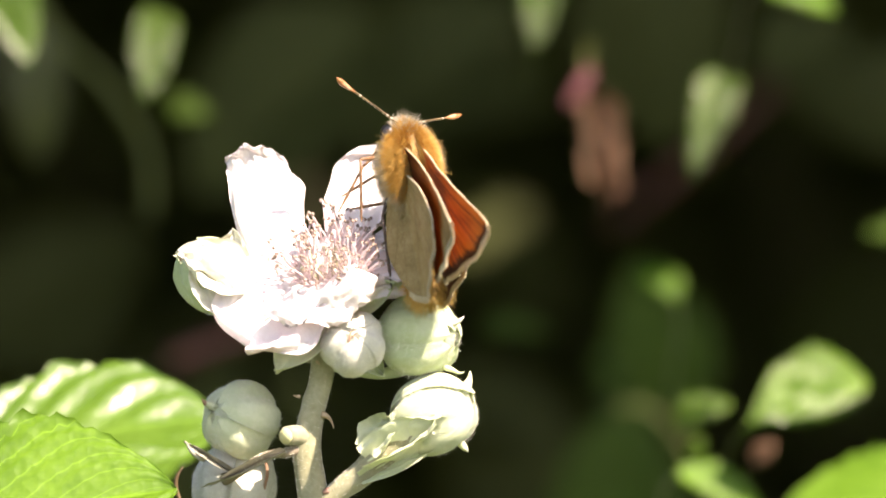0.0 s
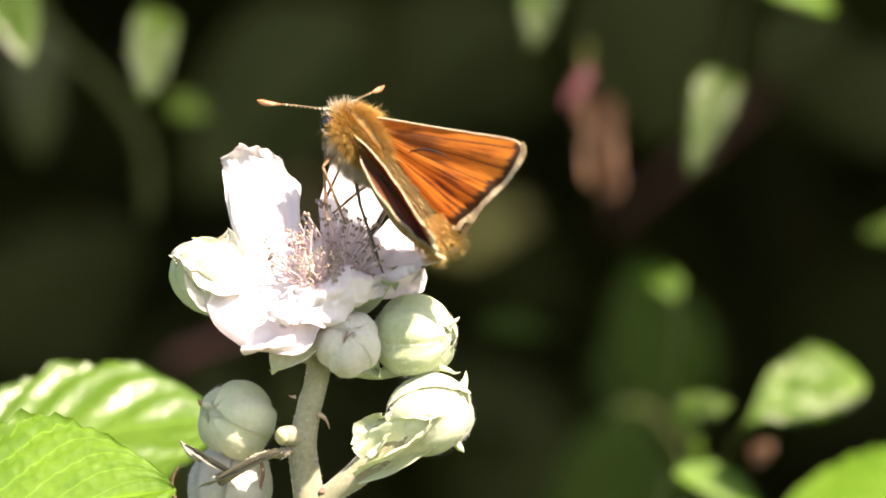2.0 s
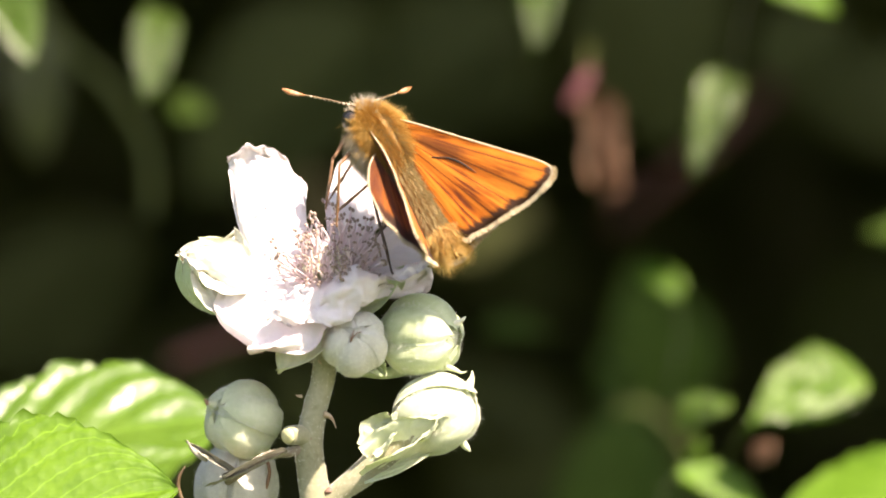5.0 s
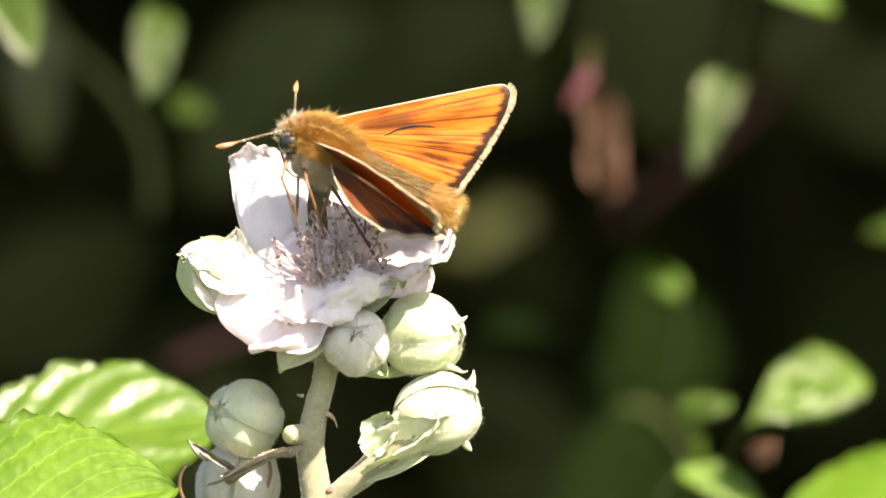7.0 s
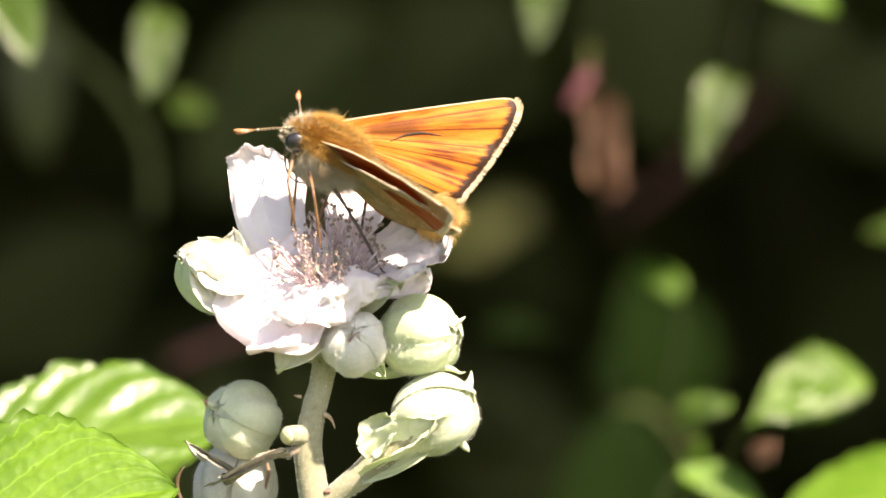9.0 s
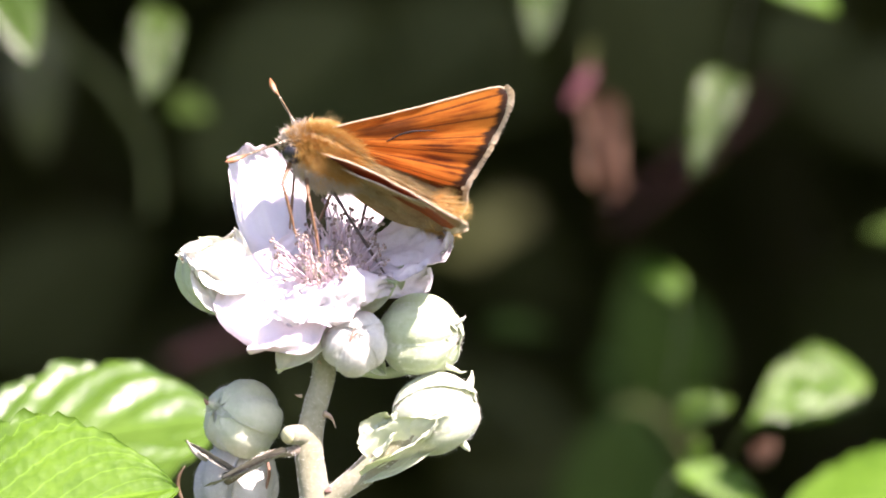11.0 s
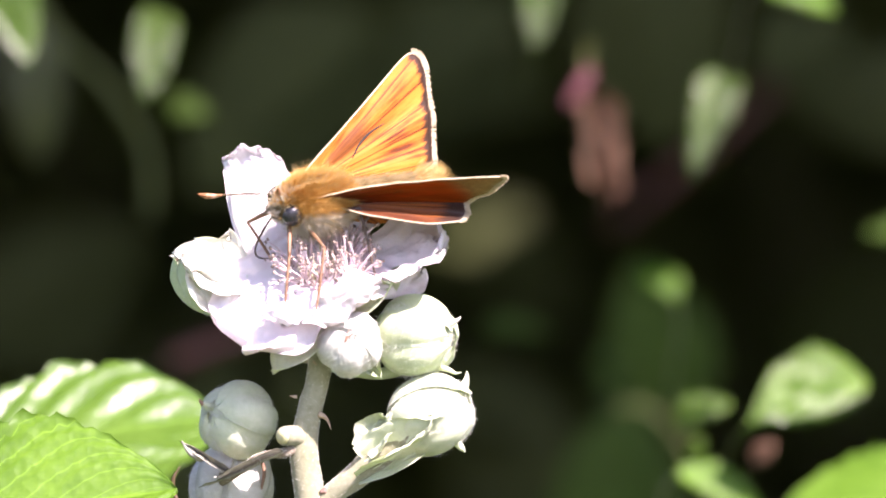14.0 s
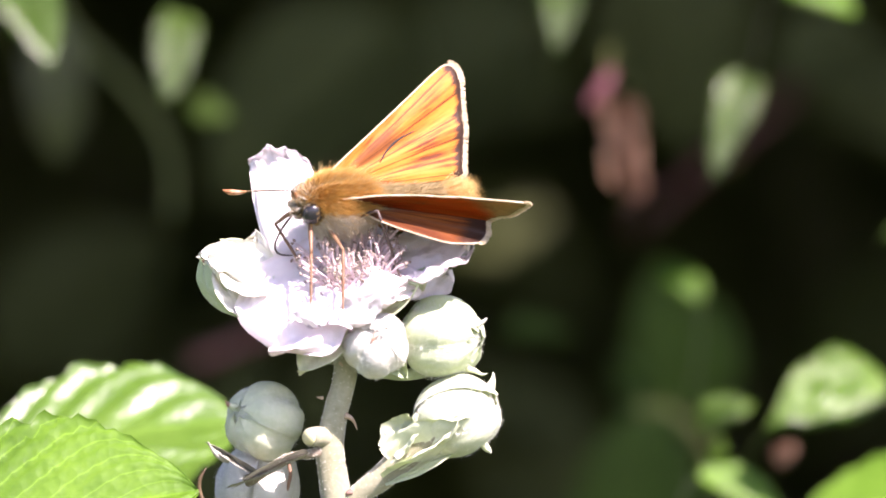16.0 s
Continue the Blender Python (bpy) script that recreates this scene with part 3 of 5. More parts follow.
def bud(px, py, mm, rx, rz, axis, roll, tips, label, seed, felt=SEPAL, gape=0.0, hair=2600):
    """A bud of five overlapping felted sepals; axis points to its tip. tips: how far each sepal's point stands out."""
    ax = Vector(axis).normalized()
    ref = Vector((0.1, -0.2, 1)).cross(ax).normalized()
    ref2 = ax.cross(ref)
    c = loc(px, py, mm)
    A, R = rz * U, rx * U

    def surf(lat, lon, proud):
        # lat 0 at the foot, 1 at the tip
        th = math.pi * lat
        r = math.sin(th) ** 0.75 if 0 < th < math.pi else 0.0
        z = -math.cos(th)
        z += 0.05 * max(0, lat - 0.8) * 5
        q = ref * math.cos(lon) + ref2 * math.sin(lon)
        r *= 1.02 - 0.10 * abs(math.sin(2.5 * (lon - radians(roll)))) ** 6
        return ax * (A * z * (1 + proud)) + q * (R * r * (1 + proud))
    nu, nv = 14, 20
    core = link("bud", [surf(i / (nu - 1), 2 * math.pi * j / nv, -0.06) for i in range(nu) for j in range(nv)], grid_faces(nu, nv, True), felt, spray, label)
    core.location = c
    rnd = random.Random(seed)
    nu, nv = 22, 15
    for k in range(5):
        mid = radians(roll) + 2 * math.pi * k / 5 + rnd.uniform(-0.2, 0.2)
        lift, wide, lean = rnd.uniform(-0.012, 0.016), rnd.uniform(0.66, 0.86), rnd.uniform(-0.25, 0.25)
        verts, uvs = [], []
        out = tips[k % len(tips)]
        for side in (1, -1):
            for i in range(nu):
                u = i / (nu - 1)
                for j in range(nv):
                    v = 2 * j / (nv - 1) - 1
                    half = wide * (1.0 if u < 0.88 else max(0.0, 1 - ((u - 0.88) / 0.12) ** 2)) + 0.015
                    lat = u * 0.985
                    swell = 0.035 * (1 - v * v) + lift + 0.014 * v + 0.05 * noise.noise(Vector((u * 2.5, v * 1.6, seed + k)))
                    swell += 0.018 * noise.noise(Vector((u * 9, v * 6, seed + k * 3))) + 0.022 * math.exp(-((abs(v) - 0.93) / 0.09) ** 2)
                    p = surf(lat, mid + v * half + lean * u * u, swell + 0.012 * side)
                    if u > 0.88:
                        s = (u - 0.88) / 0.12
                        q = ref * math.cos(mid) + ref2 * math.sin(mid)
                        p += (q * 0.7 + ax * 0.6) * (out * U * s * s)
                    p += (ref * math.cos(mid) + ref2 * math.sin(mid)) * gape * U * u * u
                    verts.append(p)
                    uvs.append((u, v * 0.5 + 0.5))
        kk = nu * nv
        faces = grid_faces(nu, nv) + [tuple(reversed(f)) for f in grid_faces(nu, nv, False, kk)]
        rim = [i * nv for i in range(nu)] + [(nu - 1) * nv + j for j in range(1, nv)] + [i * nv + nv - 1 for i in range(nu - 2, -1, -1)] + [j for j in range(nv - 2, 0, -1)]
        for x, y in zip(rim, rim[1:] + rim[:1]):
            faces.append((y, x, x + kk, y + kk))
        sp = link("sepal", verts, faces, [felt, SEPAL_BROWN], core, "", uvs)
        slots = [0] * len(sp.data.polygons)
        if out > 14:
            for q in sp.data.polygons:
                if all((i % kk) // nv >= nu - 2 for i in q.vertices):
                    slots[q.index] = 1
        sp.data.polygons.foreach_set("material_index", slots)
    fuzz("bud_down", core, hair, 0.20 * R, 0.5 * U, HAIR, seed, droop=0.1)
    return core


b_left = bud(376, 492, 2.0, 58, 66, (-0.42, -0.35, 0.50), 20, (8, 14, 6, 12, 8), "opening bud with white felted sepals", 21, SEPAL_GREEN, 8)
b_small = bud(625, 607, -2.6, 56, 52, (0.02, -0.9, 0.32), 54, (3, 2, 4, 2, 3), "small closed lilac-white bud", 22, SEPAL_LILAC, 0)
b_right = bud(740, 596, 0.2, 70, 66, (0.72, -0.42, -0.05), 10, (10, 6, 10, 8, 6), "closed pale green bud with curled sepal tips", 23, SEPAL_GREEN, 2)
b_low = bud(425, 744, 2.6, 66, 60, (-0.62, -0.70, 0.25), 15, (6, 4, 3, 4, 3), "closed felted pale green bud", 24, SEPAL, 0)
bud(412, 862, 5.0, 72, 74, (-0.2, -0.55, -0.8), 40, (5, 8, 5, 6, 4), "closed greyish felted bud with a dark seam", 25, SEPAL_LILAC, 0)
b_big = bud(768, 734, -0.4, 68, 72, (0.70, -0.40, 0.30), 25, (10, 8, 6, 8, 6), "swelling white bud with pointed sepal tips", 26, SEPAL, 0)


def tip(core, pts, size, m=None):
    """A curled point at the end of a sepal."""
    p = [loc(*q) - core.location for q in pts]
    return tube("sepal_tip", p, [size * U, size * 0.75 * U, size * 0.4 * U, 0.7 * U], m or SEPAL, core, "", 10, 8)


def flap(core, b, t, n, w, seed, m=None, **kw):
    return sheet("sepal", loc(*b) - core.location, loc(*t) - core.location, Vector(n), w * U, m or SEPAL, core, "", sepal_profile, seed=seed, **kw)


tip(b_right, [(795, 575, -1.2), (806, 572, -1.6), (816, 565, -1.9), (821, 560, -2.0)], 7, SEPAL_WHITE)
tip(b_right, [(785, 650, -0.6), (800, 654, -0.9), (812, 660, -1.0), (822, 658, -1.1)], 6)
tip(b_big, [(812, 700, -0.8), (825, 685, -1.0), (831, 670, -1.1), (832, 656, -1.1)], 13)
tip(b_big, [(812, 780, -1.0), (822, 792, -1.2), (826, 796, -1.2), (828, 800, -1.2)], 8, SEPAL)
tip(b_low, [(385, 722, 1.4), (372, 718, 0.9), (364, 714, 0.6), (360, 709, 0.5)], 10)
tip(b_low, [(364, 715, 0.65), (361, 712, 0.55), (359, 709, 0.5), (357, 706, 0.4)], 5, SEPAL_BROWN)
tip(b_left, [(345, 470, 0.6), (332, 464, 0.3), (322, 460, 0.2), (316, 454, 0.2)], 12, SEPAL_WHITE)
tip(b_left, [(322, 460, 0.2), (319, 457, 0.2), (316, 454, 0.2), (313, 450, 0.2)], 5, SEPAL_BROWN)
flap(b_left, (440, 500, -0.4), (320, 452, -0.9), (-0.2, -0.8, 0.55), 104, 91, SEPAL_WHITE, cup=0.16, curl=-0.06, crumple=0.0008, ragged=0.22, ruffle=0.0003)
flap(b_left, (400, 520, 0.4), (410, 414, 0.8), (-0.1, -0.8, 0.5), 84, 92, SEPAL_WHITE, cup=0.12, curl=-0.08, crumple=0.0004, ragged=0.12)
tube("seam", [loc(624, 584, -4.9) - b_small.location, loc(619, 600, -5.2) - b_small.location, loc(617, 616, -5.1) - b_small.location, loc(611, 634, -4.6) - b_small.location], [1 * U, 1.7 * U, 1.4 * U, 0.6 * U], SEPAL_BROWN, b_small, "brownish wrinkled seam", 14, 8, 0.5)
tube("seam", [loc(619, 600, -5.15) - b_small.location, loc(632, 588, -5.1) - b_small.location, loc(644, 590, -4.8) - b_small.location], [1.5 * U, 1.2 * U, 0.6 * U], SEPAL_BROWN, b_small, "brownish wrinkled seam", 10, 8, 0.5)
flap(b_left, (412, 545, -0.6), (340, 482, -1.1), (-0.3, -0.85, 0.3), 66, 93, SEPAL_WHITE, cup=0.25, curl=-0.1, crumple=0.0005, ragged=0.2)
# loose sepals on the stalks
sheet("bract", loc(655, 822, -1.6), loc(784, 742, -3.6), Vector((-0.3, -0.9, 0.5)), 66 * U, SEPAL, spray, "pale felted bract", sepal_profile, 0.25, -0.12, 0.0008, 0.2, 31)
sheet("bract", loc(660, 800, -1.2), loc(700, 728, -2.2), Vector((-0.6, -0.8, 0.2)), 66 * U, SEPAL, spray, "pale felted bract", sepal_profile, 0.3, -0.1, 0.0008, 0.2, 32)
sheet("bract", loc(640, 850, -1.4), loc(786, 782, -1.6), Vector((0.1, -0.9, 0.2)), 36 * U, SEPAL, spray, "pale felted bract", sepal_profile, 0.2, -0.1, 0.0006, 0.15, 35)
sheet("bract", loc(508, 798, -1.2), loc(388, 856, 0.8), Vector((0.2, -0.9, 0.3)), 15 * U, BRACT_GREY, spray, "shrivelled purplish grey bract", sepal_profile, 0.2, 0.08, 0.0004, 0.3, 34)
sheet("bract", loc(420, 842, 0.9), loc(336, 790, 0.8), Vector((-0.2, -0.95, 0.2)), 14 * U, BRACT_GREY, spray, "shrivelled purplish grey bract", sepal_profile, 0.2, -0.05, 0.0005, 0.35, 36)
tube("bract", [loc(362, 812, 0.6), loc(346, 806, 0.2), loc(335, 794, 0.0), loc(328, 780, -0.1)], [7 * U, 5 * U, 3 * U, 0.8 * U], BRACT_GREY, spray, "pointed grey bract tip", 10, 8, 0.2)
tube("bract", [loc(322, 892, 0), loc(312, 868, 0), loc(313, 845, -0.2), loc(324, 826, -0.3)], [3.5 * U, 4.5 * U, 3.5 * U, 1 * U], SKIN, spray, "thin dark curled bract", 12, 8)
tube("seam", [loc(466, 806, 2.2), loc(472, 840, 1.9), loc(464, 875, 2.4)], [2 * U, 4 * U, 2 * U], SEPAL_BROWN, spray, "brownish seam of a bud", 10, 8, 0.4)

# ---- the blossom ----
receptacle = tube("blossom", [loc(584, 560, 1.0), loc(583, 535, 0.6), loc(580, 505, 0.2), loc(578, 480, 0)], [24 * U, 46 * U, 58 * U, 30 * U], SEPAL_GREEN, spray,
                  "open pale pinkish white bramble blossom", 12, 20)


def petal(b, t, n, w, seed, profile=petal_profile, **kw):
    return sheet("petal", loc(*b), loc(*t), Vector(n), w * U, PETAL, receptacle, "", profile, seed=seed, **kw)


loft("petal", [[loc(452, 470, 1.2), loc(480, 466, 1.0), loc(512, 462, 1.0), loc(540, 448, 1.6)],
               [loc(412, 400, 3.6), loc(450, 392, 2.8), loc(500, 386, 2.8), loc(536, 370, 3.8)],
               [loc(400, 330, 5.6), loc(440, 326, 4.8), loc(490, 322, 5.0), loc(536, 326, 6.0)],
               [loc(398, 288, 6.8), loc(430, 280, 6.0), loc(470, 280, 6.2), loc(516, 300, 7.0)],
               [loc(397, 274, 6.6), loc(428, 262, 5.2), loc(462, 256, 5.6), loc(500, 280, 6.6)]], PETAL, receptacle, 0.0007, 41)
petal((560, 424, 0.8), (446, 602, -4.6), (-0.05, -0.72, 0.68), 214, 42, cup=0.08, curl=-0.10, crumple=0.0009, ragged=0.14, ruffle=0.0006)
loft("petal", [[loc(528, 545, 0.5), loc(560, 535, 0.0), loc(600, 520, -0.2), loc(640, 512, 0.0), loc(676, 500, 0.6)],
               [loc(500, 548, -2.6), loc(552, 516, -3.4), loc(600, 484, -3.8), loc(640, 478, -3.6), loc(690, 478, -1.8)],
               [loc(484, 556, -4.0), loc(540, 540, -5.2), loc(600, 520, -5.8), loc(648, 512, -5.0), loc(700, 494, -2.6)],
               [loc(470, 566, -4.8), loc(528, 570, -5.6), loc(592, 572, -5.2), loc(646, 548, -4.2), loc(698, 512, -2.4)]], PETAL, receptacle, 0.0014, 43)
petal((612, 482, 0.6), (794, 428, -1.6), (0.2, -0.62, 0.75), 164, 44, cup=0.10, curl=-0.03, crumple=0.0012, ragged=0.18, ruffle=0.0007)
petal((600, 470, 2.5), (664, 272, 7.0), (-0.1, -0.85, 0.35), 124, 45, cup=0.08, curl=0.0, crumple=0.0007, ragged=0.10)
sheet("petal", loc(672, 520, 1.5), loc(752, 478, 2.2), Vector((0.3, -0.9, 0.2)), 74 * U, PETAL, receptacle, "", petal_profile, 0.1, 0.0, 0.0004, 0.12, 46)


def calyx(b, t, n, w, m, seed, **kw):
    return sheet("sepal", loc(*b), loc(*t), Vector(n), w * U, m, receptacle, "", sepal_profile, seed=seed, **kw)


calyx((584, 556, -1.4), (490, 654, -3.4), (-0.5, -0.8, -0.1), 92, SEPAL, 51, cup=0.15, curl=-0.1, crumple=0.0002, ragged=0.05)
calyx((610, 545, -0.5), (702, 500, -3.2), (0.3, -0.85, 0.2), 62, SEPAL_GREEN, 52, cup=0.15, curl=-0.05, crumple=0.0002, ragged=0.05)
calyx((596, 560, 0.0), (682, 668, -0.6), (0.3, -0.85, -0.4), 60, SEPAL_GREEN, 53, cup=0.15, curl=0.1, crumple=0.0002, ragged=0.05)
calyx((560, 545, 2.0), (470, 560, 4.0), (-0.4, 0.4, -0.8), 70, SEPAL, 54, cup=0.15, curl=0.05, crumple=0.0002, ragged=0.05)
calyx((690, 515, -1.2), (712, 468, -2.0), (0.1, -0.9, 0.3), 34, SEPAL, 55, cup=0.25, curl=0.05, crumple=0.0002, ragged=0.05)


def stamen_mesh(k):
    """A thread with a two-lobed anther, its foot at the origin, rising along z; unit length."""
    rnd = random.Random(100 + k)
    L = 1.0
    bx, by = rnd.uniform(-0.34, 0.34), rnd.uniform(-0.34, 0.34)
    pts = curve([Vector((0, 0, 0)), Vector((bx * 0.4, by * 0.4, L * 0.4)), Vector((bx * 0.9, by * 0.9, L * 0.75)), Vector((bx * 1.5, by * 1.2, L))], 8)
    v, f = tube_geo(pts, [0.021] * 7 + [0.015], 5)
    mats = [0] * len(f)
    tip = pts[-1]
    side = Vector((rnd.uniform(-1, 1), rnd.uniform(-1, 1), 0.3)).normalized()
    for s in (-1, 1):
        a = tip + side * 0.024 * s
        v2, f2 = tube_geo([a + Vector((0, 0, q)) + side * (0.008 * s) for q in (-0.04, -0.022, 0.012, 0.034)], [0.010, 0.030, 0.030, 0.008], 6, len(v))
        v += v2
        f += f2
        mats += [1] * len(f2)
    me = bpy.data.meshes.new("stamen")
    me.from_pydata([tuple(x) for x in v], [], f)
    me.materials.append(FILAMENT)
    me.materials.append(ANTHER)
    me.polygons.foreach_set("use_smooth", [True] * len(f))
    me.polygons.foreach_set("material_index", mats)
    return me


STAMENS = [stamen_mesh(k) for k in range(8)]
rnd = random.Random(9)
axis_f = Vector((-0.06, -0.55, 0.83)).normalized()
e1 = axis_f.cross(Vector((0, 1, 0))).normalized()
e2 = axis_f.cross(e1)
for k in range(210):
    ring = math.sqrt(rnd.random())
    th = rnd.uniform(0, 2 * math.pi)
    q = e1 * math.cos(th) + e2 * math.sin(th)
    foot = loc(588, 498, -0.6) + q * ((22 + 26 * ring) * U)
    lean = 0.10 + 0.47 * ring
    d = (axis_f + q * lean).normalized()
    s = new("stamen", STAMENS[k % 8])
    s.parent = receptacle
    length = U * rnd.uniform(60, 104) * (0.86 + 0.5 * ring * max(0.0, q.z))
    s.matrix_basis = Matrix.Translation(foot) @ d.to_track_quat('Z', 'X').to_matrix().to_4x4() @ pose(0, 0, 0, 0, 0, rnd.uniform(0, 360)) @ Matrix.Diagonal((length, length, length, 1))
PIST = tube_geo([Vector((0, 0, z)) for z in (0, 0.2, 0.5, 0.8, 1.0)], [0.10, 0.09, 0.06, 0.05, 0.07], 6)
pist_me = bpy.data.meshes.new("pistil")
pist_me.from_pydata([tuple(x) for x in PIST[0]], [], PIST[1])
pist_me.materials.append(PISTIL)
for k in range(46):
    ring = math.sqrt(rnd.random())
    th = rnd.uniform(0, 2 * math.pi)
    q = e1 * math.cos(th) + e2 * math.sin(th)
    s = new("pistil", pist_me)
    s.parent = receptacle
    d = (axis_f + q * 0.6 * ring).normalized()
    length = U * rnd.uniform(38, 60)
    s.matrix_basis = Matrix.Translation(loc(577, 496, -0.4) + q * (22 * ring * U)) @ d.to_track_quat('Z', 'X').to_matrix().to_4x4() @ Matrix.Diagonal((length, length, length, 1))

# ---- the skipper butterfly ----
butterfly = new("skipper_butterfly")
tagged(butterfly, "orange skipper butterfly with furry body feeding on the blossom", "butterfly")


def bv(x, y, z):
    return Vector((x, y, z)) * U


def blob(name, spine, material, parent, label="", sides=20, flat=1.0, n=22, rings=0.0):
    """A round body along the x axis: spine rows of (x, z, radius)."""
    xs = [s[0] for s in spine]
    verts = []
    for i in range(n):
        x = xs[0] + (xs[-1] - xs[0]) * i / (n - 1)
        o = sorted(spine)
        z = np.interp(x, [s[0] for s in o], [s[1] for s in o])
        r = np.interp(x, [s[0] for s in o], [s[2] for s in o])
        r *= 1 + rings * math.cos(x * 0.28)
        for k in range(sides):
            th = 2 * math.pi * k / sides
            verts.append(bv(x, r * math.cos(th) * flat, z + r * math.sin(th)))
    return link(name, verts, [tuple(reversed(f)) for f in grid_faces(n, sides, True)], material, parent, label)


BACK = Vector((-1, 0, 0))
thorax = blob("thorax", [(66, -8, 10), (60, -10, 24), (44, -12, 39), (20, -14, 48), (-15, -14, 46), (-42, -12, 37), (-56, -10, 20)], SKIN_TAN, butterfly, "golden furry thorax", 22, 0.84)
fuzz("fur", thorax, 10500, 24 * U, 0.8 * U, FUR, 61, lambda p, n: n.z > 0.15 and abs(p.y) > 7 * U, BACK, 0.24, 0.2)
fuzz("fur", thorax, 600, 34 * U, 0.7 * U, FUR_GOLD, 60, lambda p, n: n.z > -0.2, BACK, 0.12, 0.2, "long straw-coloured hairs")
fuzz("fur", thorax, 4200, 20 * U, 0.8 * U, FUR_OLIVE, 62, lambda p, n: n.z > 0.2 and 5 * U < abs(p.y) < 26 * U and p.x < 45 * U, BACK, 0.55, 0.25)
fuzz("fur", thorax, 7500, 27 * U, 0.8 * U, FUR_PALE, 63, lambda p, n: n.z < 0.3 and p.x < 44 * U, BACK, 0.3, 0.15, "pale fur below")
head = blob("head", [(84, -10, 4), (78, -9, 14), (66, -8, 25), (54, -8, 27), (40, -9, 20)], SKIN, butterfly, "dark head with golden tufts", 18, 1.05, 14)
fuzz("fur", head, 1300, 12 * U, 1.2 * U, FUR, 64, lambda p, n: n.z > 0.45, Vector((0.3, 0, 0.6)), 0.3, 0.1)
fuzz("fur", head, 420, 22 * U, 0.8 * U, FUR_PALE, 67, lambda p, n: n.z > 0.3, Vector((0.2, 0, 0.7)), 0.25, 0.1)
fuzz("fur", head, 600, 12 * U, 1.2 * U, FUR_PALE, 65, lambda p, n: n.z < 0.2 and abs(p.y) < 14 * U, Vector((0.6, 0, -0.2)), 0.4, 0.1)
for s in (1, -1):
    ev = []
    for i in range(12):
        for k in range(16):
            a, b = math.pi * i / 11, 2 * math.pi * k / 16
            ev.append(bv(62 + 20 * math.sin(a) * math.cos(b), s * (30 + 14 * math.cos(a)), -8 + 21 * math.sin(a) * math.sin(b)))
    link("eye", ev, grid_faces(12, 16, True), EYE, head, "large glossy dark eye")
    pv = tube("palp", [bv(70, s * 9, -22), bv(80, s * 10, -22), bv(88, s * 11, -17), bv(92, s * 11, -11)], [7 * U, 7 * U, 5 * U, 2 * U], SKIN, head, "", 9, 8)
    fuzz("fur", pv, 110, 8 * U, 1.4 * U, FUR_PALE, 66 + s, None, Vector((1, 0, 0.2)), 0.4, 0.1)
abdomen = blob("abdomen", [(-38, -8, 18), (-50, -9, 27), (-90, -12, 29), (-140, -12, 28), (-190, -13, 27), (-225, -14, 21), (-240, -14, 11)], SKIN_TAN, butterfly, "furry golden abdomen with a tufted tip", 20, 0.95, 40, 0.03)
fuzz("fur", abdomen, 7500, 16 * U, 0.8 * U, FUR_OLIVE, 71, lambda p, n: n.z > -0.3, BACK, 0.55, 0.1)
fuzz("fur", abdomen, 1400, 14 * U, 1.3 * U, FUR_PALE, 72, lambda p, n: n.z < 0.0, BACK, 0.72, 0.1)
fuzz("tail_tuft", abdomen, 3000, 34 * U, 0.9 * U, FUR_GOLD, 73, lambda p, n: p.x < -190 * U, BACK, 0.5, 0.1)


def catmull2(pts, n):
    return [(p.x, p.y) for p in curve([Vector((x, y, 0)) for x, y in pts], n)]


# outlines from the root along the leading edge and the outer margin back to the root: (back, out)
FORE = [(1.085 * b, 0.975 * o) for b, o in [(-12, 10), (38, 52), (110, 107), (180, 160), (235, 201), (256, 209), (269, 198), (271, 165), (267, 115), (259, 64), (250, 22), (238, 0), (150, -6), (60, -8), (0, -8)]]
HIND = [(0.93 * b, 0.98 * o) for b, o in [(-5, 12), (25, 52), (70, 100), (125, 140), (165, 152), (198, 144), (222, 118), (236, 88), (248, 55), (262, 30), (258, 8), (225, -20), (140, -40), (50, -32), (-5, -14)]]


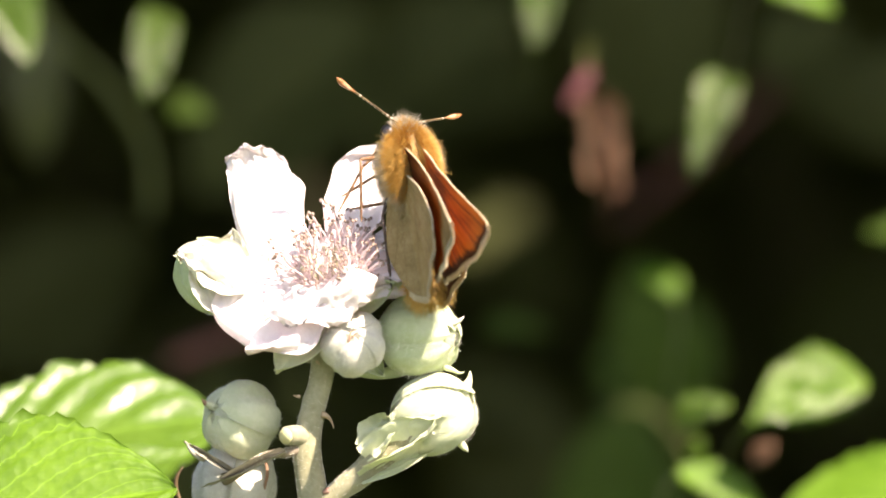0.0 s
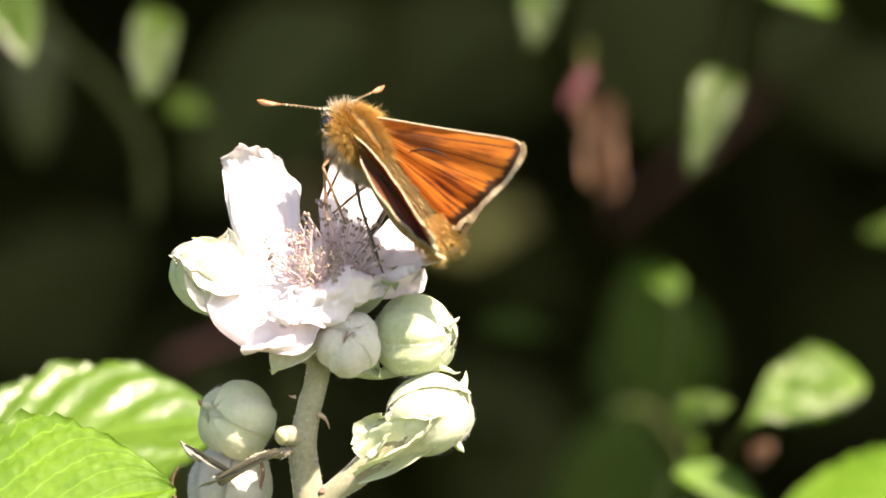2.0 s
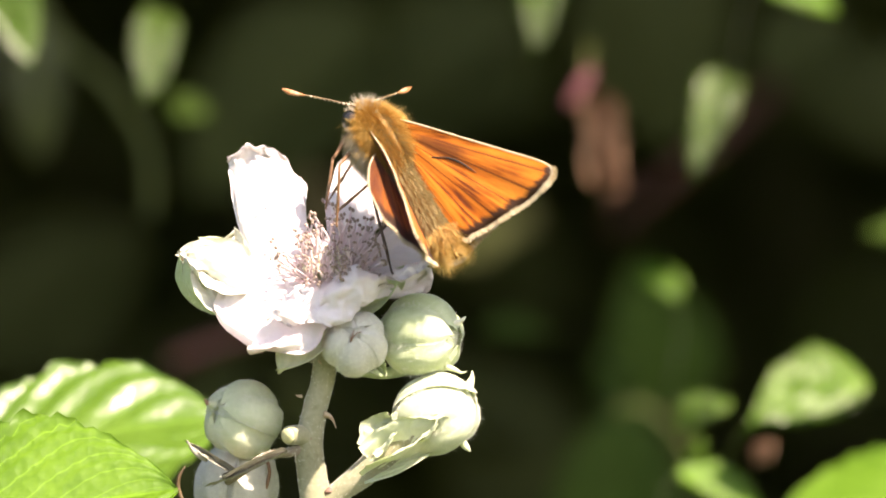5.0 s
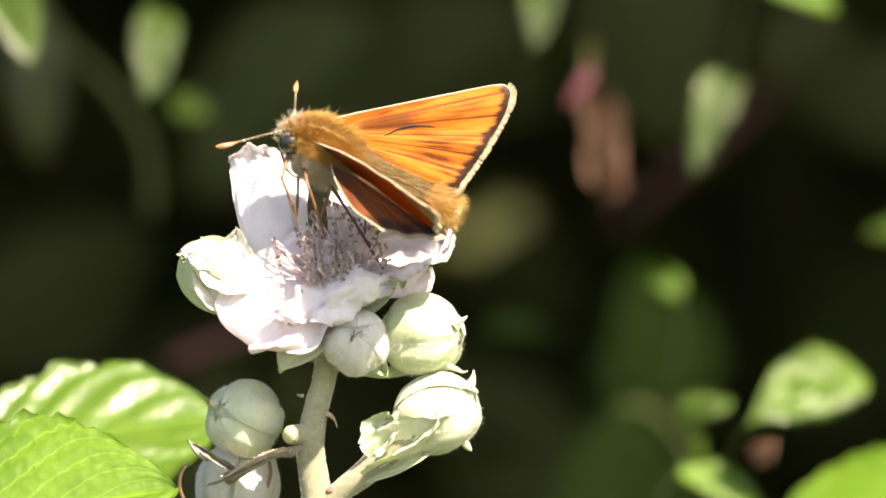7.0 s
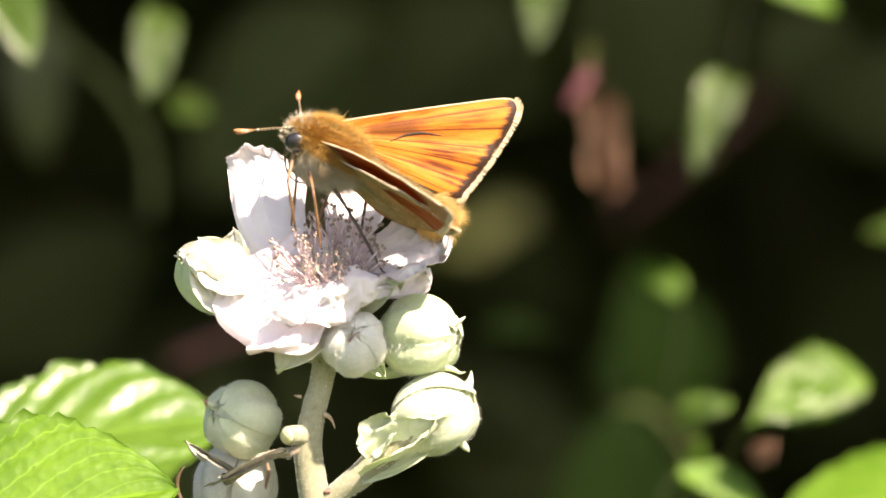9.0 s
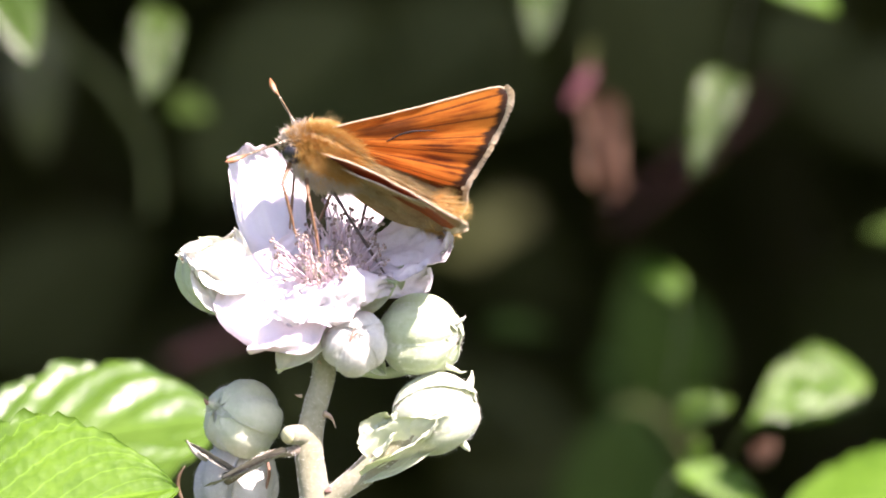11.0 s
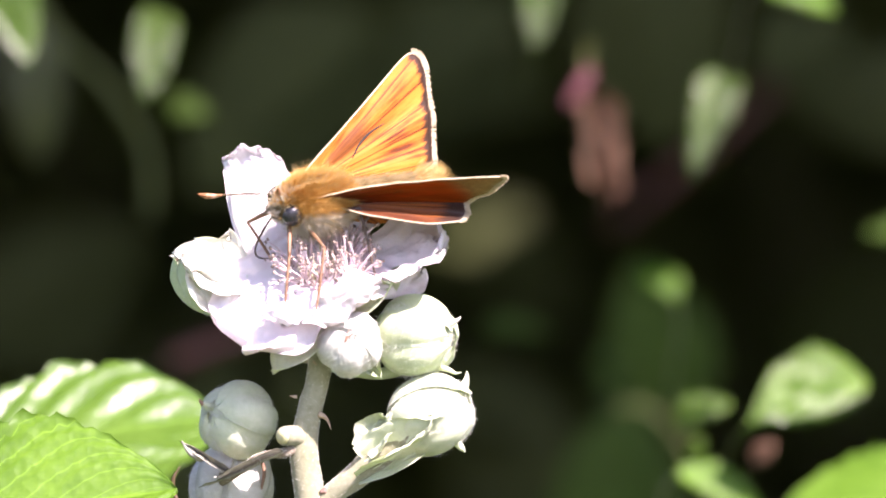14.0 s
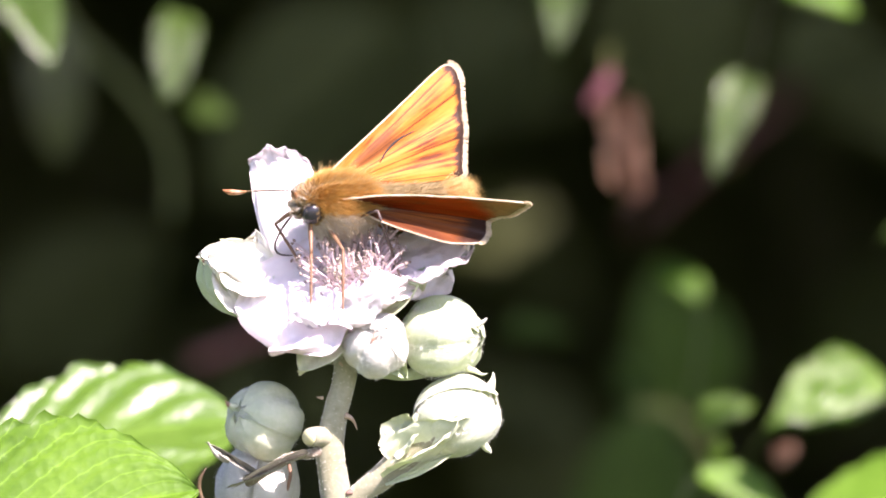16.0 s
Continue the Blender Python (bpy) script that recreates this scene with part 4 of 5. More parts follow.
def wing(name, side, outline, margin, ups, label, seed, bow, camber=0.0, lap=0.0):
    """A wing: two scaly faces, a pale fringe along the outer margin, a pale leading edge."""
    n = 132
    rim = catmull2(outline, n)
    i0, i1 = (int(m / (len(outline) - 1) * (n - 1)) for m in margin)
    outer = rim[i0:i1 + 1]
    rings = 22
    cx, cy = 6, 3
    verts, uvs, edge = [], [], []

    def height(b, o):
        r = math.hypot(b, o) / 260
        return bow * (r * r) * 60 - lap * max(0.0, 28 - o) ** 2 + camber * math.sin(math.pi * min(1.0, r / 1.28)) + 1.6 * math.sin(math.atan2(o, b) * 26) * r + 2.2 * noise.noise(Vector((b, o, seed * 50)) * 0.02)
    for face in (1, -1):
        for i in range(rings):
            s = (i / (rings - 1)) ** 0.85
            for x, y in rim:
                b, o = cx + (x - cx) * s, cy + (y - cy) * s
                verts.append(bv(-b, side * o, height(b, o) + face * 0.9))
                uvs.append((math.hypot(b, o) / 300, (math.atan2(o, max(b, 1)) + 0.1) / 1.3))
                edge.append(min(math.hypot(b - p, o - q) for p, q in outer) / 21)
    k = rings * n
    up = grid_faces(rings, n, True)
    down = [tuple(reversed(f)) for f in grid_faces(rings, n, True, k)]
    if side < 0:
        faces = up + down
    else:
        faces = [tuple(reversed(f)) for f in up] + [tuple(reversed(f)) for f in down]
    slots = [0] * len(up) + [1] * len(down)
    for j in range(n):
        a, b = (rings - 1) * n + j, (rings - 1) * n + (j + 1) % n
        faces.append((a, b, b + k, a + k))
        slots.append(0)
    ob = link(name, verts, faces, list(ups), butterfly, label, uvs, True, slots)
    at_ = ob.data.attributes.new("margin", 'FLOAT', 'POINT')
    at_.data.foreach_set("value", edge)
    # fringe of scales
    rn = random.Random(seed)
    fv, ff = [], []
    for j in range(len(outer) - 1):
        for q in range(9):
            s = (q + rn.random()) / 9
            x = outer[j][0] + (outer[j + 1][0] - outer[j][0]) * s
            y = outer[j][1] + (outer[j + 1][1] - outer[j][1]) * s
            dx, dy = outer[j + 1][0] - outer[j][0], outer[j + 1][1] - outer[j][1]
            m = math.hypot(dx, dy) or 1
            nx, ny = -dy / m, dx / m
            if nx * (x - cx) + ny * (y - cy) < 0:
                nx, ny = -nx, -ny
            ll = rn.uniform(4.5, 9.5)
            w = rn.uniform(0.5, 1.0)
            z = height(x, y)
            tx, ty = dx / m * w, dy / m * w
            sl = rn.gauss(0, 2)
            kk = len(fv)
            for zz in (0.8, -0.8):
                fv += [bv(-(x - tx - nx * 3), side * (y - ty - ny * 3), z + zz), bv(-(x + tx - nx * 3), side * (y + ty - ny * 3), z + zz),
                       bv(-(x + nx * ll + tx + dx / m * sl), side * (y + ny * ll + ty + dy / m * sl), z + zz * 0.6 + rn.gauss(0, 1)),
                       bv(-(x + nx * ll - tx + dx / m * sl), side * (y + ny * ll - ty + dy / m * sl), z + zz * 0.6 + rn.gauss(0, 1))]
            ff += [(kk, kk + 1, kk + 2, kk + 3), (kk + 7, kk + 6, kk + 5, kk + 4), (kk, kk + 3, kk + 7, kk + 4), (kk + 1, kk + 5, kk + 6, kk + 2)]
    tagged(link("fringe", fv, ff, FRINGE, ob, "pale fringe of scales", smooth=False), kind="stuff")
    lead = [bv(-x, side * y, height(x, y)) for x, y in rim[2:i0 + 2]]
    v, f = tube_geo(lead, [1.7 * U] * (len(lead) - 3) + [1.5 * U, 1.2 * U, 0.8 * U], 6)
    link("leading_edge", v, f, FRINGE, ob, "pale leading edge")
    return ob, height


WINGS = {}
for s in (1, -1):
    fw, hh = wing("forewing", s, FORE, (5.2, 11.0), (FORE_UP, FORE_UNDER), "orange forewing with dark veins, border and pale fringe", 5 + s, 0.12, 12.0)
    br = [bv(-b, s * o, hh(b, o) + 1.0) for b, o in catmull2([(112, 40), (132, 62), (156, 78), (190, 90)], 12)]
    v, f = tube_geo(br, [0.8 * U] + list(np.linspace(1.4, 2.2, 5) * U) + list(np.linspace(2.2, 1.1, 5) * U) + [0.5 * U], 6)
    link("scent_streak", v, f, BRAND, fw, "thin black scent streak")
    hw, _ = wing("hindwing", s, HIND, (5.0, 11.0), (HIND_UP, HIND_UNDER), "hindwing, dark bordered orange above and buff below", 15 + s, -0.10, 0.0, 0.0085)
    WINGS[s] = (fw, hw)


def antenna(side):
    pts = [Vector((0, 0, 0)), bv(50, 0, 3), bv(95, 0, 2), bv(120, 0, 0), bv(140, 0, 2), bv(150, 0, 6)]
    ob = tube("antenna", pts[:4], [1.7 * U, 1.6 * U, 1.7 * U, 2.2 * U], SKIN, butterfly, "thin dark antenna with an orange club", 14, 7)
    tube("club", [bv(104, 0, 1.4), pts[3], bv(132, 0, 0.6), pts[4], pts[5]], [2.0 * U, 4.2 * U, 5.6 * U, 4.6 * U, 1.0 * U], CLUB, ob, "orange club", 12, 8)
    rb = [(bv(i * 9, 0, 2), bv(i * 9 + 4, 0, 2)) for i in range(2, 11)]
    for a, b in rb:
        v, f = tube_geo([a - bv(0, 0, 0.2), b - bv(0, 0, 0.2)], [2.1 * U] * 2, 7)
        link("ring", v, f, FUR_PALE, ob)
    return ob


ANT = {1: antenna(1), -1: antenna(-1)}
PROB = tube("proboscis", [bv(80, 0, -24), bv(96, 0, -60), bv(102, 0, -100), bv(86, 0, -122), bv(40, -4, -130)], [2.2 * U, 2.0 * U, 1.8 * U, 1.6 * U, 1.2 * U], LEGS_DARK, butterfly, "thin dark curved tongue", 24, 7)

# legs: a thigh and a shin with its foot, unit length along z, stretched once to its true length
THIGH, SHIN = {}, {}
HIP = {(1, 0): (58, 20, -30), (1, 1): (30, 22, -38), (1, 2): (-5, 22, -40), (-1, 0): (58, -20, -30), (-1, 1): (30, -22, -38), (-1, 2): (-5, -22, -40)}
LEN = {0: (70, 92), 1: (78, 110), 2: (84, 128)}
for (s, i), h in HIP.items():
    la, lb = LEN[i]
    mat = LEGS_DARK if i == 2 else LEGS
    z = Vector((0, 0, U))
    v, f = tube_geo(curve([z * 0, z * la * 0.5 + bv(1.5, 0, 0), z * la], 8), np.interp(np.linspace(0, 1, 8), [0, 0.4, 1], [4.2 * U, 4.6 * U, 2.6 * U]), 8)
    THIGH[s, i] = link("thigh", v, f, mat, butterfly)
    v, f = tube_geo(curve([z * 0, z * lb * 0.55 + bv(1, 0, 0), z * lb * 0.96, z * lb + bv(4, 0, 0)], 12), np.interp(np.linspace(0, 1, 12), [0, 0.5, 0.55, 1], [2.6 * U, 2.9 * U, 1.9 * U, 1.3 * U]), 8)
    SHIN[s, i] = link("shin", v, f, mat, butterfly)
    v, f = tube_geo([z * lb * 0.52, z * lb * 0.58 + bv(8, 0, 0)], [1.2 * U, 0.4 * U], 5)
    link("spur", v, f, mat, SHIN[s, i])

# ---- leaves near the flower and behind it ----
GROUP = "leaves of the hedge"


def lit(b, t, n, w, y0, y1, label, m=None, seed=0, **kw):
    return leaf(at(b[0], b[1], y0), at(t[0], t[1], y1), n, w * U * (D + (y0 + y1) / 2) / D, m or LEAF_SUN, label, group=GROUP, seed=seed, **kw)


lit((-330, 985), (306, 842), (-0.05, -0.66, 0.74), 400, -0.004, -0.006, "bright green toothed bramble leaf in full sun", seed=1, droop=0.06, pleat=0.0009, belly=1.1)
lit((-330, 905), (384, 722), (0.02, -0.55, 0.83), 430, 0.036, 0.044, "glossy pleated bramble leaf catching white sunlight", LEAF_BAND, seed=2, droop=0.02, pleat=0.0012, fold=0.12, belly=2.2, ribs=6, lump=0.14)
lit((300, 1010), (388, 640), (-0.6, -0.8, -0.35), 140, 0.31, 0.305, "shaded green bramble leaf", LEAF_DEEP_SHADE, 3)
lit((1314, 758), (1532, 648), (-0.10, -0.85, 0.5), 156, 0.105, 0.112, "bright yellow-green leaf in the sun", LEAF_YELLOW, seed=4, fold=0.08, belly=1.55, lump=0.35, pleat=0.003, teeth=0.05)
lit((1760, 900), (1385, 868), (0.05, -0.6, 0.8), 250, 0.095, 0.10, "bright green leaf in the sun", seed=5, lump=0.15, belly=1.0)
lit((1196, 838), (1370, 915), (0.1, -0.6, 0.8), 90, 0.11, 0.11, "bright green leaf in the sun", seed=6, lump=0.3)
lit((1196, 760), (1292, 706), (0.1, -0.8, 0.6), 62, 0.12, 0.12, "small young green leaf", LEAF_YELLOW, seed=7, lump=0.3, pleat=0.002)
lit((1222, 832), (1240, 770), (0.1, -0.9, 0.4), 30, 0.13, 0.13, "small young green leaf", seed=17)
lit((1336, 822), (1368, 782), (0.1, -0.8, 0.5), 34, 0.13, 0.13, "small withered tan leaf in shade", WITHER_TAN, seed=27)
lit((1282, 144), (1228, 296), (0.0, -0.9, 0.2), 84, 0.148, 0.138, "drooping glossy green leaf in the sun", LEAF_GLOSS, seed=8, lump=0.3, pleat=0.003, belly=0.62, fold=0.02)
lit((950, -30), (950, 70), (0.2, -0.7, 0.7), 72, 0.175, 0.165, "drooping green leaf in the sun", LEAF_GLOSS, seed=9, lump=0.35, pleat=0.003)
lit((905, 40), (905, 132), (0.1, -0.8, 0.5), 44, 0.225, 0.22, "dull green leaf half in shade", LEAF_DEEP_SHADE, seed=29, lump=0.3)
lit((1338, -28), (1482, 10), (0.0, -0.7, 0.7), 84, 0.15, 0.15, "green leaf in the sun", seed=10)
lit((276, 22), (262, 160), (0.30, -0.74, 0.58), 92, 0.155, 0.145, "pale green leaf in the sun", LEAF_GLOSS, seed=11, lump=0.3, pleat=0.003, belly=1.0)
lit((-80, -90), (60, 80), (0.34, -0.72, 0.60), 150, 0.13, 0.115, "glossy leaf white with sun", LEAF_GLOSS, seed=12, pleat=0.002)
lit((850, 588), (972, 580), (0.0, -0.7, 0.7), 44, 0.25, 0.25, "small dull green leaf", LEAF_SHADE, seed=13, lump=0.3)
lit((1200, 528), (1130, 468), (0.0, -0.7, 0.7), 66, 0.165, 0.17, "small green leaf in the sun", LEAF_SUN, seed=14, lump=0.3)
lit((1680, 430), (1530, 405), (0.0, -0.7, 0.6), 76, 0.18, 0.18, "green leaf half in shade", LEAF_SHADE, seed=15, lump=0.3)
lit((1055, 630), (1095, 740), (0.3, -0.7, 0.6), 56, 0.27, 0.26, "dull grey-green leaf in shade", LEAF_GLOSS, 16)
lit((296, 200), (370, 198), (0.0, -0.75, 0.6), 66, 0.20, 0.20, "dull green leaf in shade", LEAF_SHADE, 18)
lit((498, 770), (535, 628), (0.3, -0.9, -0.1), 80, 0.30, 0.30, "small dull green leaf beside the stem", LEAF_DEEP_SHADE, 19)
# shaded leaves, part of the shade put into their darker materials
lit((1180, 735), (1140, 465), (0.15, -0.9, 0.3), 215, 0.315, 0.31, "shaded deep green leaf", LEAF_SHADE, 20, belly=0.75)
lit((1090, 1040), (1110, 708), (0.0, -0.9, 0.3), 250, 0.31, 0.305, "broad shaded green leaf", LEAF_SHADE, 21)
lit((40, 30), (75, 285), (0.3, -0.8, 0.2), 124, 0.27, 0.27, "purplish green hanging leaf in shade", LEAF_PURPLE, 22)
lit((1090, -80), (1200, 260), (0.2, -0.8, 0.45), 330, 0.36, 0.36, "broad dark green leaf in shade", LEAF_DEEP_SHADE, 23)
lit((660, 40), (330, 330), (-0.1, -0.8, 0.45), 330, 0.33, 0.33, "broad dark green leaf in shade", LEAF_DEEP_SHADE, 24)
lit((930, 30), (620, 260), (-0.1, -0.8, 0.5), 290, 0.36, 0.36, "broad dark green leaf in shade", LEAF_DEEP_SHADE, 28)
lit((1500, 60), (1330, 110), (0.0, -0.8, 0.5), 200, 0.32, 0.32, "dark green leaf in shade", LEAF_DEEP_SHADE, 25)
# next two leaves are added to lift near-black patches, standing in for glare
lit((-40, 640), (250, 400), (0.1, -0.85, 0.4), 280, 0.46, 0.46, "broad dark green leaf in shade", LEAF_DEEP_SHADE, 32)
lit((980, 900), (760, 640), (0.0, -0.85, 0.4), 260, 0.45, 0.45, "broad dark green leaf in shade", LEAF_DEEP_SHADE, 34)
lit((1640, 230), (1400, 130), (0.0, -0.8, 0.5), 220, 0.34, 0.34, "dark green leaf in shade", LEAF_DEEP_SHADE, 31)


def twig(pts, y, r, m, label):
    root = new("twig")
    root.location = at(pts[0][0], pts[0][1], y)
    tagged(root, label, "twig")
    o = root.location.copy()
    tube("shoot", [at(a, b, y) - o for a, b in pts], [r * U * (D + y) / D] * 2, m, root, "", 24, 8, 0.08)
    return root


twig([(40, -60), (90, 50), (200, 160), (256, 250), (268, 340), (262, 380)], 0.26, 9, TWIG, "arching brown-green bramble shoot in shade")
twig([(1090, 725), (1130, 718), (1165, 735), (1195, 768), (1218, 806), (1226, 850)], 0.22, 3.5, TWIG, "yellow-green young bramble shoot")
twig([(1282, 890), (1350, 16600)], 0.11, 7, TWIG, "long bramble shoot rising from the ground")
twig([(1690, 905), (1600, 16700)], 0.10, 7, TWIG, "long bramble shoot rising from the ground")
twig([(1370, 150), (1290, 225), (1200, 300), (1080, 400)], 0.42, 12, TWIG_RED, "dark reddish bramble shoot")
twig([(300, 640), (400, 600), (520, 560), (700, 480)], 0.28, 14, TWIG_RED, "dark purplish bramble shoot")


def withered():
    y = 0.17
    root = new("withered_blossom")
    root.location = at(1050, 230, y)
    tagged(root, "hanging withered pink and tan blossom", "flower")
    o = root.location.copy()
    k = U * (D + y) / D
    tube("calyx", [at(1046, 122, y) - o, at(1030, 150, y) - o, at(1012, 178, y) - o, at(1000, 188, y) - o], [8 * k, 14 * k, 12 * k, 6 * k], WITHER_PINK, root, "faded pink calyx", 14, 12, 0.3)
    for b, t, n, w, q in (((1058, 170), (1068, 368), (0.2, -0.9, -0.1), 24, 81), ((1070, 184), (1076, 348), (0.5, -0.7, 0.1), 20, 82), ((1044, 180), (1056, 326), (-0.4, -0.8, -0.1), 17, 83)):
        sheet("petal", at(*b, y) - o, at(*t, y - 0.002) - o, Vector(n), w * k, WITHER_TAN, root, "", sepal_profile, 0.2, 0.05, 0.0009, 0.15, q)
    tube("stalk", [at(1035, 115, y) - o, at(1040, 95, y + 0.02) - o, at(1046, 75, y + 0.06) - o], [4 * k, 3 * k], TWIG, root, "", 10, 8)


withered()


# ---- what moves ----
def motions():
    sway = [(0, 0, 0), (0.5, -1.5, 0), (1, -4, 0), (1.5, -12, 1.5), (2, -5, 0.5), (2.5, -9, 1), (3, -3, 0), (3.5, -1, 0), (4, 0, 0), (6.5, 5, -1.5),
            (7, 4, -1.5), (7.5, 2.5, 0), (8, 1.5, 0), (8.5, 1, 0), (9, 0, 0), (11.5, 1.5, 0), (12, 1.5, -0.5), (12.5, 1.5, -0.5), (13, 1, 0), (13.5, -1, 0),
            (14, -5.5, 0.5), (14.5, -6, 0), (15, -7, 0.5), (15.5, -1, 0), (16, 3, -0.5)]
    home = at(OX, OY)
    walk(spray, [(t, Matrix.Translation(home + Vector((dx * U, 0, -dy * U)))) for t, dx, dy in sway])

    def shift(t, table):
        return [float(np.interp(t, [r[0] for r in table], [r[k] for r in table])) for k in (1, 2)]
    # seconds, place across and down, turn x, y, z, lift of right forewing, left forewing, hindwings, sweep right, left
    rows = [
        (0, 727, 294, -9.8, -71.4, 118.9, 85.5, 81.5, 82, 11.8, 13.7),
        (0.5, 716, 296, -9.7, -71.1, 118.3, 85, 80.5, 82, 12, 16.3),
        (1, 687, 267, -32.4, -63.6, 142.7, 75, 69, 73, 3, -4),
        (1.5, 635, 253, -40.7, -49.1, 145.8, 69, 63, 62, 5, -6),
        (2, 645, 251, -37.1, -46.2, 150.3, 60, 55, 49, 4, -4),
        (2.5, 653, 251, -35.7, -47.8, 147.8, 61, 54, 49, 4, -4),
        (3, 666, 249, -32.8, -50.9, 147.1, 59, 52, 47, 2, -3),
        (3.5, 674, 250, -29.0, -52.1, 144.1, 59, 52, 45, 3, -3),
        (4, 683, 246, -27.5, -54.8, 143.3, 58, 48, 44, 3, -3),
        (6.5, 617, 260, -42.9, -34.0, 175.8, 47, 40, 17, 3, 11),
        (7, 581, 260, -45.5, -25.7, -177.1, 45, 39, 16, 3, 15),
        (7.5, 582, 263, -43.6, -27.1, -178.3, 43, 37, 15, 2, 15),
        (8, 594, 255, -41.7, -33.1, -179.9, 41, 35, 14, 2, 11),
        (8.5, 605, 259, -42.1, -34.3, -179.6, 42, 36, 20, 2, 11),
        (9, 590, 264, -38.4, -30.2, -175.8, 45, 37, 40, 4, 13),
        (11.5, 586, 278, -60.3, -22.8, -172.4, 60, 56, 54, 9, 8),
        (12, 588, 284, -52.1, -17.9, -172.6, 51, 49, 30, 3, 5),
        (12.5, 581, 295, -48.7, -11.2, -171.3, 49, 44, 29, 3, 4),
        (13, 565, 321, -44.7, -2.2, -165.8, 46, 42, 24, 1, 2),
        (13.5, 564, 329, -44.5, -1.5, -161.1, 52, 48, 22, 4, 2),
        (14, 561, 350, -38.0, 8.1, -151.2, 43, 37, 18, 2, 2),
        (14.5, 556, 350, -37.4, 8.8, -150.5, 44, 37, 18, 1, 2),
        (15, 573, 346, -39.7, 4.1, -150.7, 42, 35, 17, 2, 2),
        (15.5, 581, 345, -39.5, 2.8, -153.2, 41, 35, 16, 2, 0),
        (16, 603, 352, -38.9, 2.5, -155.4, 39, 32, 15, 3, -1),
    ]
    # seconds, twist of the left forewing, sweep of the left hindwing; how far that hindwing is lifted
    TWIST = [(0, 0, 9), (0.5, 0, 10), (1, -5, 10), (1.5, -10, 2), (2, -12, 0), (4, -18, 2), (6.5, -20, 22), (8.5, -19, 20), (9, -16, 14), (11.5, -12, 6), (12, -22, 9), (13, -24, 7), (14, -25, 6), (16, -25, 2)]
    DROP = [(0, 3), (4, 3), (6.5, 8), (8.5, 8), (9, 5), (12, 6), (13, 3), (14, 2), (16, -3)]
    body, fr, fl, hr, hl = [], [], [], [], []
    poses = {}
    for t, px, py, rx, ry, rz, a_r, a_l, h, s_r, s_l in rows:
        cx, cy = shift(t, PAN)
        p = at(px - cx, py - cy)
        p.y = -0.0022
        m = Matrix.Translation(p) @ pose(0, 0, 0, rx, ry, rz)
        body.append((t, m))
        poses[t] = m
        up = max(h, 8)
        fr.append((t, Matrix.Translation(bv(28, -16, 4)) @ pose(0, 0, 0, -a_r) @ pose(0, 0, 0, 0, 0, s_r)))
        tw, back = (float(np.interp(t, [r[0] for r in TWIST], [r[k] for r in TWIST])) for k in (1, 2))
        fl.append((t, Matrix.Translation(bv(28, 16, 4)) @ pose(0, 0, 0, a_l) @ pose(0, 0, 0, 0, 0, -s_l) @ Matrix.Rotation(radians(tw), 4, Vector((-283, 205, 0)).normalized())))
        hr.append((t, Matrix.Translation(bv(-8, -18, -3)) @ pose(0, 0, 0, -min(up + 4, a_r - 2)) @ pose(0, 0, 0, 0, 0, s_r * 0.5 - 11)))
        hl.append((t, Matrix.Translation(bv(-22, 19, -4)) @ pose(0, 0, 0, min(up + float(np.interp(t, [r[0] for r in DROP], [r[1] for r in DROP])), a_l + 3)) @ pose(0, 0, 0, 0, 0, -back)))
    walk(butterfly, body)
    walk(WINGS[-1][0], fr)
    walk(WINGS[1][0], fl)
    walk(WINGS[-1][1], hr)
    walk(WINGS[1][1], hl)
    # the tongue, folded back at first
    chin = Matrix.Translation(bv(80, 0, -24))
    walk(PROB, [(t, chin @ pose(0, 0, 0, 0, a, 0) @ chin.inverted()) for t, a in ((0, 42), (12, 42), (13.5, 0), (16, 0))])
    # feelers: seconds and the way they point
    feel = {1: [(0, 0.52, 0.80, 0.28), (2, 0.49, 0.85, 0.18), (4, 0.50, 0.86, 0.08), (6.5, 0.62, 0.77, 0.13), (7, 0.70, 0.70, -0.14), (8, 0.66, 0.75, 0.03), (9, 0.65, 0.76, 0.02), (11.5, 0.65, 0.76, 0.05), (12.5, 0.42, 0.58, 0.70), (13.5, 0.42, 0.54, 0.73), (14.5, 0.58, 0.55, 0.60), (16, 0.52, 0.62, 0.59)],
            -1: [(0, 0.25, -0.80, -0.55), (2, 0.20, -0.84, -0.50), (4, 0.18, -0.86, -0.48), (7, 0.15, -0.93, -0.34), (9, 0.16, -0.92, -0.36), (11.5, 0.55, -0.70, -0.46), (12.5, 0.66, -0.62, -0.43), (14.5, 0.66, -0.64, -0.41), (16, 0.68, -0.58, -0.45)]}
    for s, way in feel.items():
        walk(ANT[s], [(t, Matrix.Translation(bv(74, s * 13, 10)) @ Vector((x, y, z)).to_track_quat('X', 'Z').to_matrix().to_4x4()) for t, x, y, z in way])
